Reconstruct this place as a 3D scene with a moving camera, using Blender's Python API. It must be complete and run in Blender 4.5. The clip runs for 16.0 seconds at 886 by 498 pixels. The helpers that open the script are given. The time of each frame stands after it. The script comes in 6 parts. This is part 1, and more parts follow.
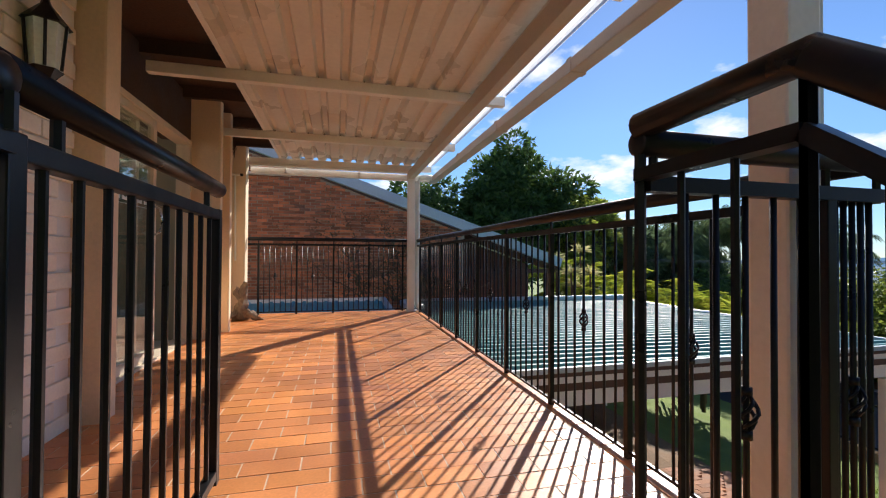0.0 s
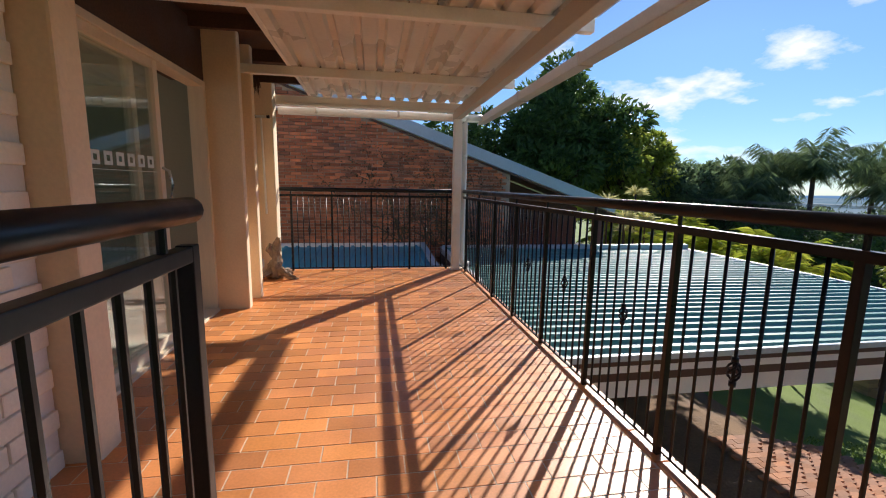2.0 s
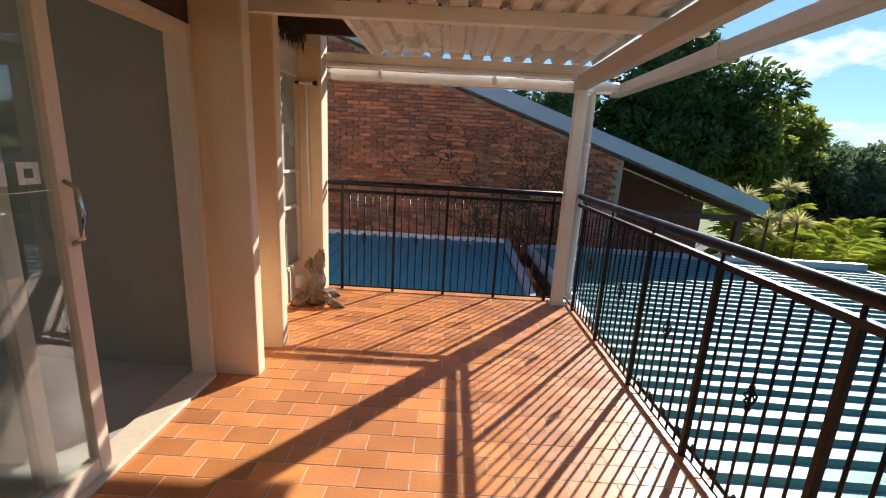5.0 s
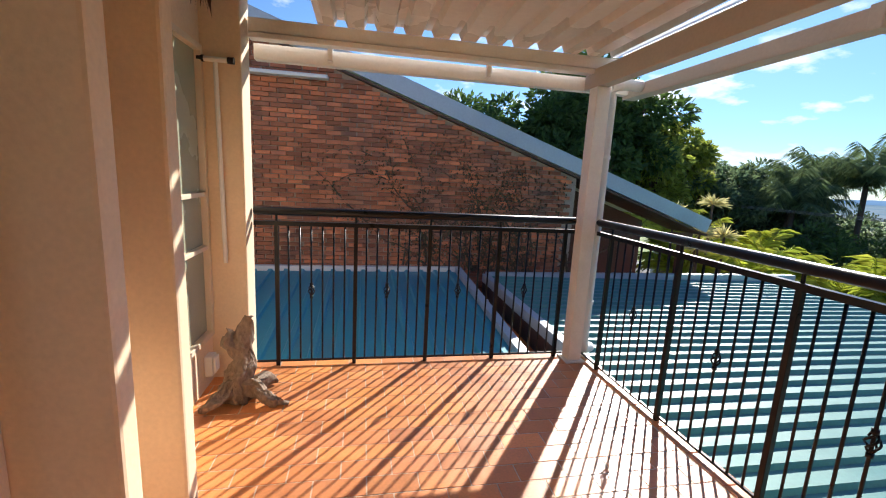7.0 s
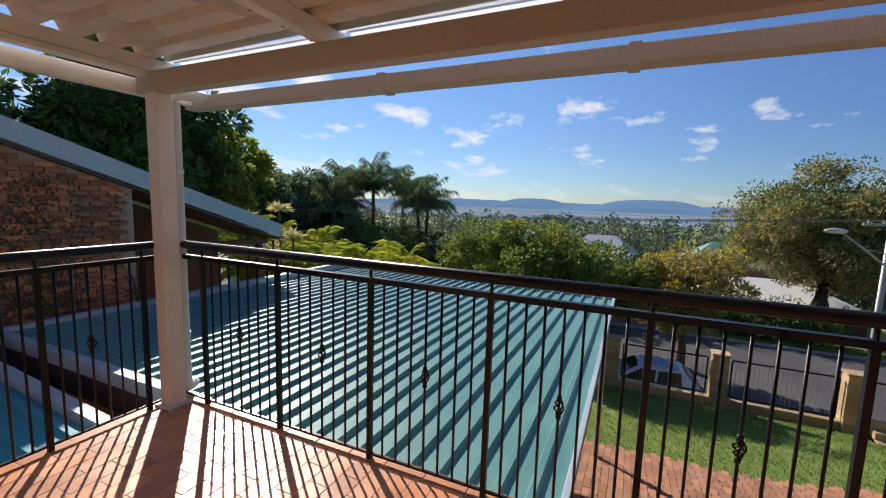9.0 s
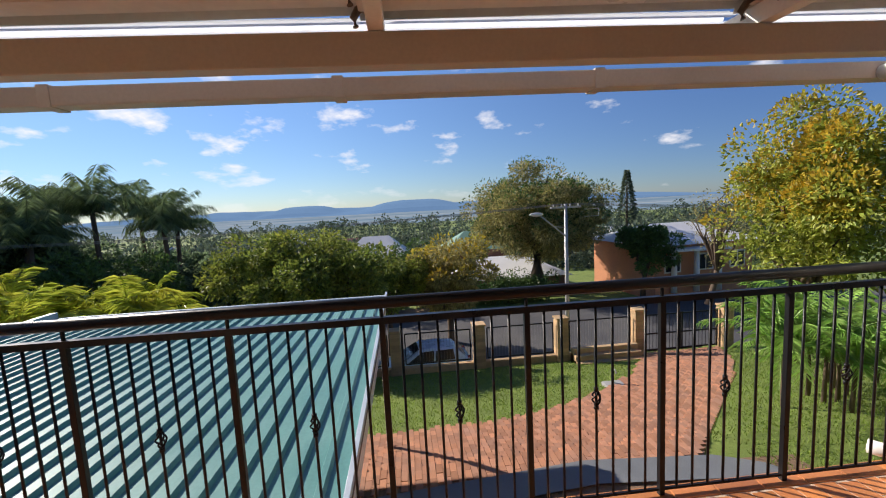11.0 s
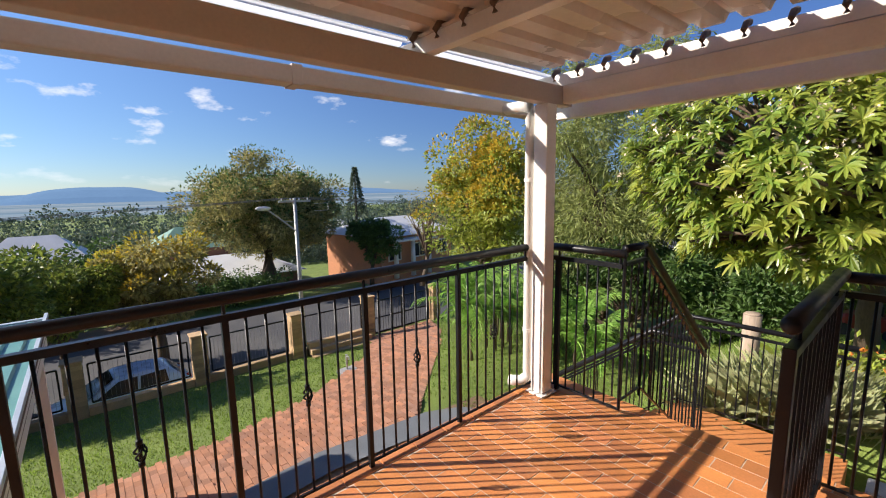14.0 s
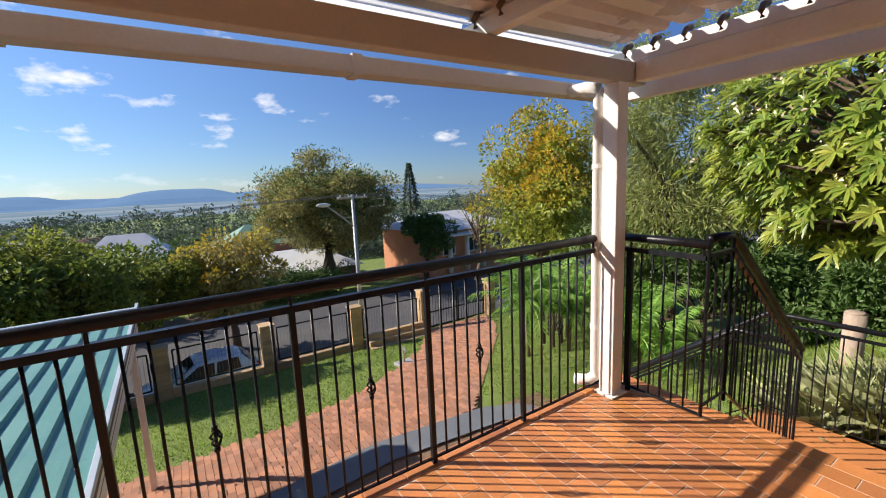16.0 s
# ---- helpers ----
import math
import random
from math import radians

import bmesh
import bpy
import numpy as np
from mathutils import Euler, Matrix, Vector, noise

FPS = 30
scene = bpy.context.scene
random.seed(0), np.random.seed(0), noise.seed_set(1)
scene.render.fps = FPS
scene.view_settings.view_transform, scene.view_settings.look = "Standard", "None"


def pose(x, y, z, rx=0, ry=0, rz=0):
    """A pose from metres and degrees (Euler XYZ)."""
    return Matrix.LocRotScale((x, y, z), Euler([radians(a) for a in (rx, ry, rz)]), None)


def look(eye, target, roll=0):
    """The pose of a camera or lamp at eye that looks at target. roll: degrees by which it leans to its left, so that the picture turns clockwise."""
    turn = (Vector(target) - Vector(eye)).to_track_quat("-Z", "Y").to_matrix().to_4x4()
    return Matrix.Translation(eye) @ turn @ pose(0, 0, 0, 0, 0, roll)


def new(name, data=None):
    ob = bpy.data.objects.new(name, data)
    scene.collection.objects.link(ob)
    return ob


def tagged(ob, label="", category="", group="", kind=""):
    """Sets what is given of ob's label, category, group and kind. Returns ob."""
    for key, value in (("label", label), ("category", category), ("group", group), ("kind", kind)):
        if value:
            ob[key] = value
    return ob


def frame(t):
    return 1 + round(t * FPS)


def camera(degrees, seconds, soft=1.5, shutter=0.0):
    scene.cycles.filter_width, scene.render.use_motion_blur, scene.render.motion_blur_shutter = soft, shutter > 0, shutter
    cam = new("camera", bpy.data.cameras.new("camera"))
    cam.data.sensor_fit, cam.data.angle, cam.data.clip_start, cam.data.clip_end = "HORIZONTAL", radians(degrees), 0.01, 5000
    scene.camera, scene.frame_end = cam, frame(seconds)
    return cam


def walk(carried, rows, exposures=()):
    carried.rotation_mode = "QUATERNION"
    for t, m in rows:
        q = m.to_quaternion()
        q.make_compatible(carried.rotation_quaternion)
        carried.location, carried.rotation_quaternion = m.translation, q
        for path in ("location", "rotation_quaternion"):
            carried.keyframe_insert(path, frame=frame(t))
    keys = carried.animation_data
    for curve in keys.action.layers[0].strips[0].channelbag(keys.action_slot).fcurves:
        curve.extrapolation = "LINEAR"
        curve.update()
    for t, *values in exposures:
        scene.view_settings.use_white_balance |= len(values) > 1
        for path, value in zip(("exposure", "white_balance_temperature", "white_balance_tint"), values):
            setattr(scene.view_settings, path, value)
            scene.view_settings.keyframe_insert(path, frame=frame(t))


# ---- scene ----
cam = camera(93.3, 16.0, soft=1.1)

PATH = [
    (0, (-1.033, -0.667, 0.809), (-0.542, 1.272, 0.838), 0.3),
    (0.5, (-1.15, -0.479, 0.806), (-0.627, 1.445, 0.65), 1.8),
    (1, (-1.075, -0.332, 0.843), (-0.589, 1.596, 0.625), 1.7),
    (1.5, (-1.008, -0.161, 0.994), (-0.682, 1.797, 0.746), 1.0),
    (2, (-1.055, -0.025, 1.09), (-0.728, 1.925, 0.789), 1.0),
    (2.5, (-1.039, 0.159, 1.163), (-0.729, 2.104, 0.815), 0.8),
    (3, (-0.976, 0.417, 1.297), (-0.81, 2.352, 0.82), 0.1),
    (3.5, (-1.002, 0.683, 1.293), (-0.828, 2.619, 0.823), -0.2),
    (4, (-1.041, 0.962, 1.308), (-0.844, 2.9, 0.853), 1.1),
    (4.5, (-1.032, 1.267, 1.33), (-0.963, 3.213, 0.875), 3.4),
    (4.7, (-1.035, 1.366, 1.339), (-1.055, 3.313, 0.882), 3.2),
    (6.8, (-1.496, 2.56, 1.291), (-1.31, 4.518, 0.925), 3.6),
    (7, (-1.524, 2.634, 1.282), (-1.145, 4.567, 0.937), 3.0),
    (7.5, (-1.52, 2.831, 1.322), (-0.59, 4.572, 0.997), 1.4),
    (8, (-1.539, 2.8, 1.335), (-0.135, 4.197, 1.054), 2.1),
    (8.5, (-1.594, 2.809, 1.354), (0.096, 3.847, 1.097), 1.4),
    (9, (-1.595, 2.722, 1.346), (0.212, 3.547, 1.108), 1.7),
    (9.5, (-1.63, 2.697, 1.411), (0.294, 3.182, 1.166), 0.4),
    (10, (-1.645, 2.642, 1.403), (0.335, 2.814, 1.174), -1.6),
    (10.2, (-1.644, 2.607, 1.401), (0.341, 2.688, 1.176), -1.9),
    (12.3, (-1.605, 2.471, 1.449), (0.248, 1.763, 1.19), -3.1),
    (12.5, (-1.608, 2.462, 1.449), (0.189, 1.626, 1.181), -2.7),
    (13, (-1.621, 2.459, 1.449), (0.067, 1.423, 1.17), -2.0),
    (13.5, (-1.623, 2.403, 1.408), (-0.035, 1.221, 1.125), -1.3),
    (14, (-1.657, 2.391, 1.429), (-0.153, 1.106, 1.135), -1.0),
    (14.5, (-1.671, 2.427, 1.439), (-0.192, 1.114, 1.141), -0.9),
    (15, (-1.646, 2.382, 1.448), (-0.184, 1.054, 1.131), -1.6),
    (15.5, (-1.584, 2.349, 1.391), (-0.085, 1.062, 1.08), -1.5),
    (16, (-1.568, 2.379, 1.403), (0.087, 1.301, 1.091), -2.5),
]
walk(cam, [(t, look(e, g, r)) for t, e, g, r in PATH], [(0, 0.58, 6500, 10), (1.0, 0.65, 6500, 10), (1.8, 0.52, 6500, 10), (3.5, 0.55, 6500, 10), (7, 0.92, 6450, 10), (8, 0.48, 6500, 10), (9, 0.29, 6700, 13), (10, 0.37, 6800, 14), (12.5, 0.48, 6850, 15), (14.5, 0.67, 6750, 13), (16, 0.6, 6750, 13)])

# ---- light ----
SUN_DIR = Vector((0.537, 0.68, 0.5)).normalized()
sun = new("sun", bpy.data.lights.new("sun", "SUN"))
sun.data.energy, sun.data.angle, sun.data.color = 4.7, radians(0.6), (1.0, 0.945, 0.86)
sun.matrix_basis = look((20, 25, 30), Vector((20, 25, 30)) - SUN_DIR)

world = bpy.data.worlds.new("world")
scene.world = world
world.use_nodes = True
wn, wl = world.node_tree.nodes, world.node_tree.links
wn.clear()
w_out = wn.new("ShaderNodeOutputWorld")
w_bg = wn.new("ShaderNodeBackground")
w_bg.inputs["Strength"].default_value = 0.10
sky = wn.new("ShaderNodeTexSky")
sky.sky_type, sky.sun_disc = "NISHITA", False
sky.sun_elevation, sky.sun_rotation = radians(30), math.atan2(SUN_DIR.x, SUN_DIR.y)
sky.altitude, sky.air_density, sky.dust_density, sky.ozone_density = 900, 0.9, 0.08, 4.5
# scattered fair-weather clouds over the whole sky
w_tc = wn.new("ShaderNodeTexCoord")
w_sep = wn.new("ShaderNodeSeparateXYZ")
w_add = wn.new("ShaderNodeMath"); w_add.operation = "ADD"; w_add.inputs[1].default_value = 0.28
w_max = wn.new("ShaderNodeMath"); w_max.operation = "MAXIMUM"; w_max.inputs[1].default_value = 0.05
w_dx = wn.new("ShaderNodeMath"); w_dx.operation = "DIVIDE"
w_dy = wn.new("ShaderNodeMath"); w_dy.operation = "DIVIDE"
w_comb = wn.new("ShaderNodeCombineXYZ")
w_noise = wn.new("ShaderNodeTexNoise")
w_noise.inputs["Scale"].default_value, w_noise.inputs["Detail"].default_value, w_noise.inputs["Roughness"].default_value = 2.6, 8, 0.56
w_ramp = wn.new("ShaderNodeValToRGB")
w_ramp.color_ramp.elements[0].position, w_ramp.color_ramp.elements[1].position = 0.625, 0.74
w_mix = wn.new("ShaderNodeMixRGB")
w_mix.inputs["Color2"].default_value = (7.4, 7.6, 7.9, 1)
wl.new(w_tc.outputs["Generated"], w_sep.inputs[0])
wl.new(w_sep.outputs["Z"], w_add.inputs[0]); wl.new(w_add.outputs[0], w_max.inputs[0])
wl.new(w_sep.outputs["X"], w_dx.inputs[0]); wl.new(w_max.outputs[0], w_dx.inputs[1])
wl.new(w_sep.outputs["Y"], w_dy.inputs[0]); wl.new(w_max.outputs[0], w_dy.inputs[1])
wl.new(w_dx.outputs[0], w_comb.inputs[0]); wl.new(w_dy.outputs[0], w_comb.inputs[1])
wl.new(w_comb.outputs[0], w_noise.inputs["Vector"])
# more cloud towards the sun's side of the sky
w_dot = wn.new("ShaderNodeVectorMath"); w_dot.operation = "DOT_PRODUCT"; w_dot.inputs[1].default_value = (0.62, 0.785, 0)
w_bias = wn.new("ShaderNodeMath"); w_bias.operation = "MULTIPLY_ADD"; w_bias.inputs[1].default_value = 0.09
wl.new(w_tc.outputs["Generated"], w_dot.inputs[0]); wl.new(w_dot.outputs["Value"], w_bias.inputs[0])
wl.new(w_noise.outputs["Fac"], w_bias.inputs[2]); wl.new(w_bias.outputs[0], w_ramp.inputs[0])
w_low = wn.new("ShaderNodeMapRange")
w_low.inputs["From Min"].default_value, w_low.inputs["From Max"].default_value, w_low.inputs["To Min"].default_value = 0.02, 0.13, 0.25
w_fac = wn.new("ShaderNodeMath"); w_fac.operation = "MULTIPLY"
wl.new(w_sep.outputs["Z"], w_low.inputs["Value"])
wl.new(w_ramp.outputs[0], w_fac.inputs[0]); wl.new(w_low.outputs[0], w_fac.inputs[1])
wl.new(w_fac.outputs[0], w_mix.inputs["Fac"])
w_tint = wn.new("ShaderNodeMixRGB"); w_tint.blend_type = "MULTIPLY"; w_tint.inputs["Fac"].default_value = 1.0
w_side = wn.new("ShaderNodeMapRange")
w_side.inputs["From Min"].default_value, w_side.inputs["From Max"].default_value = -0.15, 0.75
w_hue = wn.new("ShaderNodeMixRGB")
w_hue.inputs["Color1"].default_value, w_hue.inputs["Color2"].default_value = (0.52, 0.64, 0.85, 1), (0.90, 1.0, 1.10, 1)
wl.new(w_dot.outputs["Value"], w_side.inputs["Value"]); wl.new(w_side.outputs[0], w_hue.inputs["Fac"]); wl.new(w_hue.outputs[0], w_tint.inputs["Color2"])
w_rise = wn.new("ShaderNodeMapRange")
w_rise.inputs["From Min"].default_value, w_rise.inputs["From Max"].default_value = 0.0, 0.28
w_rise.inputs["To Min"].default_value = 0.66
w_scale = wn.new("ShaderNodeVectorMath"); w_scale.operation = "SCALE"
wl.new(w_sep.outputs["Z"], w_rise.inputs["Value"]); wl.new(sky.outputs[0], w_scale.inputs[0]); wl.new(w_rise.outputs[0], w_scale.inputs["Scale"])
wl.new(w_scale.outputs[0], w_tint.inputs["Color1"])
wl.new(w_tint.outputs[0], w_mix.inputs["Color1"])
wl.new(w_mix.outputs[0], w_bg.inputs["Color"])
wl.new(w_bg.outputs[0], w_out.inputs["Surface"])


# ---- materials ----
def surf(name, base, rough=0.6, metal=0.0, vary=0.18, scale=3.0, fine=55.0, bump=0.25, depth=0.002, rand=0.0, island=0.0,
         tint=None, tint_scale=1.2, tint_amount=0.5, leaf=0.0, spec=0.5, stretch=(1, 1, 1), coat=0.0, glow=None):
    """A procedural surface: base colour broken at two scales, an optional second colour in patches, fine relief."""
    m = bpy.data.materials.new(name)
    m.use_nodes = True
    n, l = m.node_tree.nodes, m.node_tree.links
    b = n["Principled BSDF"]
    b.inputs["Roughness"].default_value, b.inputs["Metallic"].default_value = rough, metal
    b.inputs["Specular IOR Level"].default_value = spec
    b.inputs["Coat Weight"].default_value = coat
    geo = n.new("ShaderNodeNewGeometry")
    mp = n.new("ShaderNodeMapping")
    mp.inputs["Scale"].default_value = stretch
    l.new(geo.outputs["Position"], mp.inputs["Vector"])
    big, small = n.new("ShaderNodeTexNoise"), n.new("ShaderNodeTexNoise")
    big.inputs["Scale"].default_value, big.inputs["Detail"].default_value = scale, 4
    small.inputs["Scale"].default_value, small.inputs["Detail"].default_value = fine, 3
    l.new(mp.outputs[0], big.inputs["Vector"]); l.new(mp.outputs[0], small.inputs["Vector"])
    add = n.new("ShaderNodeMath"); add.operation = "ADD"
    l.new(big.outputs["Fac"], add.inputs[0]); l.new(small.outputs["Fac"], add.inputs[1])
    rng = n.new("ShaderNodeMapRange")
    rng.inputs["From Min"].default_value, rng.inputs["From Max"].default_value = 0.6, 1.4
    rng.inputs["To Min"].default_value, rng.inputs["To Max"].default_value = 1 - vary, 1 + vary
    l.new(add.outputs[0], rng.inputs["Value"])
    val = rng.outputs[0]
    for amount, node, out in ((rand, "ShaderNodeObjectInfo", "Random"), (island, None, "Random Per Island")):
        if amount:
            src = n.new(node).outputs[out] if node else geo.outputs[out]
            r2 = n.new("ShaderNodeMapRange")
            r2.inputs["To Min"].default_value, r2.inputs["To Max"].default_value = 1 - amount, 1 + amount
            l.new(src, r2.inputs["Value"])
            mul = n.new("ShaderNodeMath"); mul.operation = "MULTIPLY"
            l.new(val, mul.inputs[0]); l.new(r2.outputs[0], mul.inputs[1])
            val = mul.outputs[0]
    hsv = n.new("ShaderNodeHueSaturation")
    l.new(val, hsv.inputs["Value"])
    hsv.inputs["Color"].default_value = (*base, 1)
    if tint:
        tn = n.new("ShaderNodeTexNoise")
        tn.inputs["Scale"].default_value, tn.inputs["Detail"].default_value = tint_scale, 5
        l.new(mp.outputs[0], tn.inputs["Vector"])
        tr = n.new("ShaderNodeMapRange")
        tr.inputs["From Min"].default_value, tr.inputs["From Max"].default_value = 0.45, 0.65
        tr.inputs["To Max"].default_value = tint_amount
        l.new(tn.outputs["Fac"], tr.inputs["Value"])
        mix = n.new("ShaderNodeMixRGB")
        mix.inputs["Color1"].default_value, mix.inputs["Color2"].default_value = (*base, 1), (*tint, 1)
        fac = tr.outputs[0]
        if island or rand:
            src = geo.outputs["Random Per Island"] if island else n.new("ShaderNodeObjectInfo").outputs["Random"]
            frac = n.new("ShaderNodeMath"); frac.operation = "MULTIPLY"; frac.inputs[1].default_value = 7.31
            fr2 = n.new("ShaderNodeMath"); fr2.operation = "FRACT"
            l.new(src, frac.inputs[0]); l.new(frac.outputs[0], fr2.inputs[0])
            av = n.new("ShaderNodeMath"); av.operation = "MULTIPLY_ADD"; av.inputs[1].default_value = tint_amount * 0.7
            l.new(fr2.outputs[0], av.inputs[0])
            half = n.new("ShaderNodeMath"); half.operation = "MULTIPLY"; half.inputs[1].default_value = 0.5
            l.new(tr.outputs[0], half.inputs[0]); l.new(half.outputs[0], av.inputs[2])
            fac = av.outputs[0]
        l.new(fac, mix.inputs["Fac"])
        l.new(mix.outputs[0], hsv.inputs["Color"])
    l.new(hsv.outputs[0], b.inputs["Base Color"])
    rr = n.new("ShaderNodeMapRange")
    rr.inputs["From Min"].default_value, rr.inputs["From Max"].default_value = 0.3, 0.7
    rr.inputs["To Min"].default_value, rr.inputs["To Max"].default_value = max(rough - 0.1, 0.02), min(rough + 0.1, 1)
    l.new(big.outputs["Fac"], rr.inputs["Value"]); l.new(rr.outputs[0], b.inputs["Roughness"])
    if bump:
        bp = n.new("ShaderNodeBump")
        bp.inputs["Strength"].default_value, bp.inputs["Distance"].default_value = bump, depth
        l.new(small.outputs["Fac"], bp.inputs["Height"]); l.new(bp.outputs[0], b.inputs["Normal"])
    if leaf:
        tr_b = n.new("ShaderNodeBsdfTranslucent")
        ms = n.new("ShaderNodeMixShader")
        ms.inputs[0].default_value = leaf
        l.new(hsv.outputs[0], tr_b.inputs["Color"])
        l.new(b.outputs[0], ms.inputs[1]); l.new(tr_b.outputs[0], ms.inputs[2])
        l.new(ms.outputs[0], n["Material Output"].inputs["Surface"])
    if glow:
        b.inputs["Emission Color"].default_value, b.inputs["Emission Strength"].default_value = (*glow, 1), 1.0
    return m


def glass(name, tint=(0.9, 0.95, 0.93), rough=0.0):
    m = bpy.data.materials.new(name)
    m.use_nodes = True
    n, l = m.node_tree.nodes, m.node_tree.links
    n.remove(n["Principled BSDF"])
    tr, gl, mx = n.new("ShaderNodeBsdfTransparent"), n.new("ShaderNodeBsdfGlossy"), n.new("ShaderNodeMixShader")
    lw, pw, ma = n.new("ShaderNodeLayerWeight"), n.new("ShaderNodeMath"), n.new("ShaderNodeMath")
    tr.inputs[0].default_value = (*tint, 1)
    gl.inputs["Roughness"].default_value = rough
    lw.inputs["Blend"].default_value = 0.5
    pw.operation, ma.operation = "POWER", "MULTIPLY_ADD"
    pw.inputs[1].default_value = 3.0
    ma.inputs[1].default_value, ma.inputs[2].default_value = 0.55, 0.05
    l.new(lw.outputs["Facing"], pw.inputs[0]); l.new(pw.outputs[0], ma.inputs[0]); l.new(ma.outputs[0], mx.inputs[0])
    l.new(tr.outputs[0], mx.inputs[1]); l.new(gl.outputs[0], mx.inputs[2])
    l.new(mx.outputs[0], n["Material Output"].inputs["Surface"])
    return m


M_TILE = surf("terracotta_tile", (0.74, 0.285, 0.085), 0.41, vary=0.16, scale=5, fine=90, bump=0.2, depth=0.0015, rand=0.22, tint=(0.48, 0.18, 0.085), tint_scale=1.5, tint_amount=0.7)
M_TILE_J = surf("terracotta_tile_joined", (0.74, 0.285, 0.085), 0.41, vary=0.16, scale=5, fine=90, bump=0.2, depth=0.0015, island=0.22, tint=(0.48, 0.18, 0.085), tint_scale=1.5, tint_amount=0.7)
M_GROUT = surf("grout", (0.64, 0.50, 0.38), 0.9, vary=0.25, scale=4, fine=120, bump=0.5)
M_IRON = surf("black_iron", (0.011, 0.011, 0.013), 0.36, vary=0.3, scale=9, fine=140, bump=0.12, depth=0.0006, spec=0.28)
M_WHITE = surf("white_painted_steel", (0.82, 0.79, 0.74), 0.45, vary=0.06, scale=3, fine=70, bump=0.1, depth=0.001, tint=(0.62, 0.54, 0.44), tint_scale=3.5, tint_amount=0.3)
M_GUTTER = surf("cream_painted_gutter", (0.52, 0.455, 0.385), 0.5, vary=0.08, scale=3, fine=70, bump=0.1, depth=0.001, tint=(0.48, 0.40, 0.32), tint_scale=3.0, tint_amount=0.4)
# dark brown stands in for the shaded silhouettes of the roof clips
M_HOOK = surf("shaded_steel_hook", (0.15, 0.10, 0.07), 0.7, vary=0.3, scale=20, fine=120, bump=0.3)
M_CLEAR = surf("milky_clear_sheet", (0.80, 0.84, 0.88), 0.35, vary=0.05, scale=3, fine=40, bump=0.05, leaf=0.75)
M_SHEET = surf("white_roof_sheet", (0.70, 0.65, 0.58), 0.30, vary=0.08, scale=2.2, fine=30, bump=0.1, depth=0.002, tint=(0.58, 0.5, 0.42), tint_scale=1.8, tint_amount=0.35)
M_PLASTER = surf("cream_plaster", (0.80, 0.625, 0.435), 0.8, vary=0.08, scale=2.5, fine=60, bump=0.35, depth=0.003, tint=(0.70, 0.52, 0.34), tint_scale=2, tint_amount=0.3)
M_WBRICK = surf("white_painted_brick", (0.84, 0.75, 0.62), 0.7, vary=0.08, scale=6, fine=70, bump=0.5, depth=0.004, rand=0.05)
M_FRAME = surf("cream_door_frame", (0.72, 0.60, 0.45), 0.5, vary=0.1, scale=4, fine=80, bump=0.15, stretch=(8, 8, 1))
M_DARKWOOD = surf("dark_stained_timber", (0.07, 0.035, 0.02), 0.75, vary=0.35, scale=6, fine=60, bump=0.5, depth=0.004)
M_BRICK = surf("red_clay_brick", (0.60, 0.195, 0.085), 0.85, vary=0.25, scale=7, fine=90, bump=0.6, depth=0.005, rand=0.42, tint=(0.20, 0.115, 0.085), tint_scale=1.1, tint_amount=0.7)
M_BRICK_J = surf("red_clay_brick_joined", (0.60, 0.195, 0.085), 0.85, vary=0.25, scale=7, fine=90, bump=0.6, depth=0.005, island=0.42, tint=(0.20, 0.115, 0.085), tint_scale=1.1, tint_amount=0.7)
M_MORTAR = surf("grey_mortar", (0.46, 0.35, 0.27), 0.95, vary=0.25, scale=5, fine=110, bump=0.6)
M_TEAL = surf("teal_roof_sheet", (0.105, 0.28, 0.26), 0.5, metal=0.0, vary=0.12, scale=1.2, fine=40, bump=0.08, tint=(0.17, 0.34, 0.32), tint_scale=1.6, tint_amount=0.4, spec=0.4)
M_BLUE = surf("blue_roof_sheet", (0.045, 0.33, 0.42), 0.45, vary=0.12, scale=1.2, fine=40, bump=0.08, tint=(0.07, 0.30, 0.39), tint_scale=1.6, tint_amount=0.4)
M_FLASH = surf("galvanised_flashing", (0.50, 0.56, 0.60), 0.45, metal=0.2, vary=0.1, scale=3, fine=30, bump=0.1)
M_FBROWN = surf("brown_fascia", (0.10, 0.05, 0.035), 0.6, vary=0.2, scale=4, fine=50)
M_PVC = surf("white_plastic_pipe", (0.82, 0.79, 0.74), 0.4, vary=0.05, scale=5, fine=60, bump=0.05)
M_CONC = surf("grey_concrete", (0.36, 0.36, 0.36), 0.9, vary=0.2, scale=2, fine=60, bump=0.5, depth=0.004)
M_CONCDARK = surf("dark_concrete", (0.17, 0.185, 0.20), 0.8, vary=0.2, scale=2, fine=60, bump=0.4, depth=0.004)
M_ROOMWALL = surf("beige_room_wall", (0.34, 0.305, 0.225), 0.85, vary=0.05, scale=2, fine=50, bump=0.15)
M_ROOMFLOOR = surf("pale_room_floor", (0.46, 0.43, 0.38), 0.4, vary=0.1, scale=3, fine=40, bump=0.1)
M_GLASS = glass("door_glass")
M_CHROME = surf("brushed_metal", (0.6, 0.58, 0.54), 0.3, metal=1.0, vary=0.1, scale=10, fine=100, bump=0.05)
M_LAMPGLASS = surf("frosted_lamp_glass", (0.75, 0.85, 0.82), 0.2, vary=0.1, scale=20, fine=80, bump=0.2)
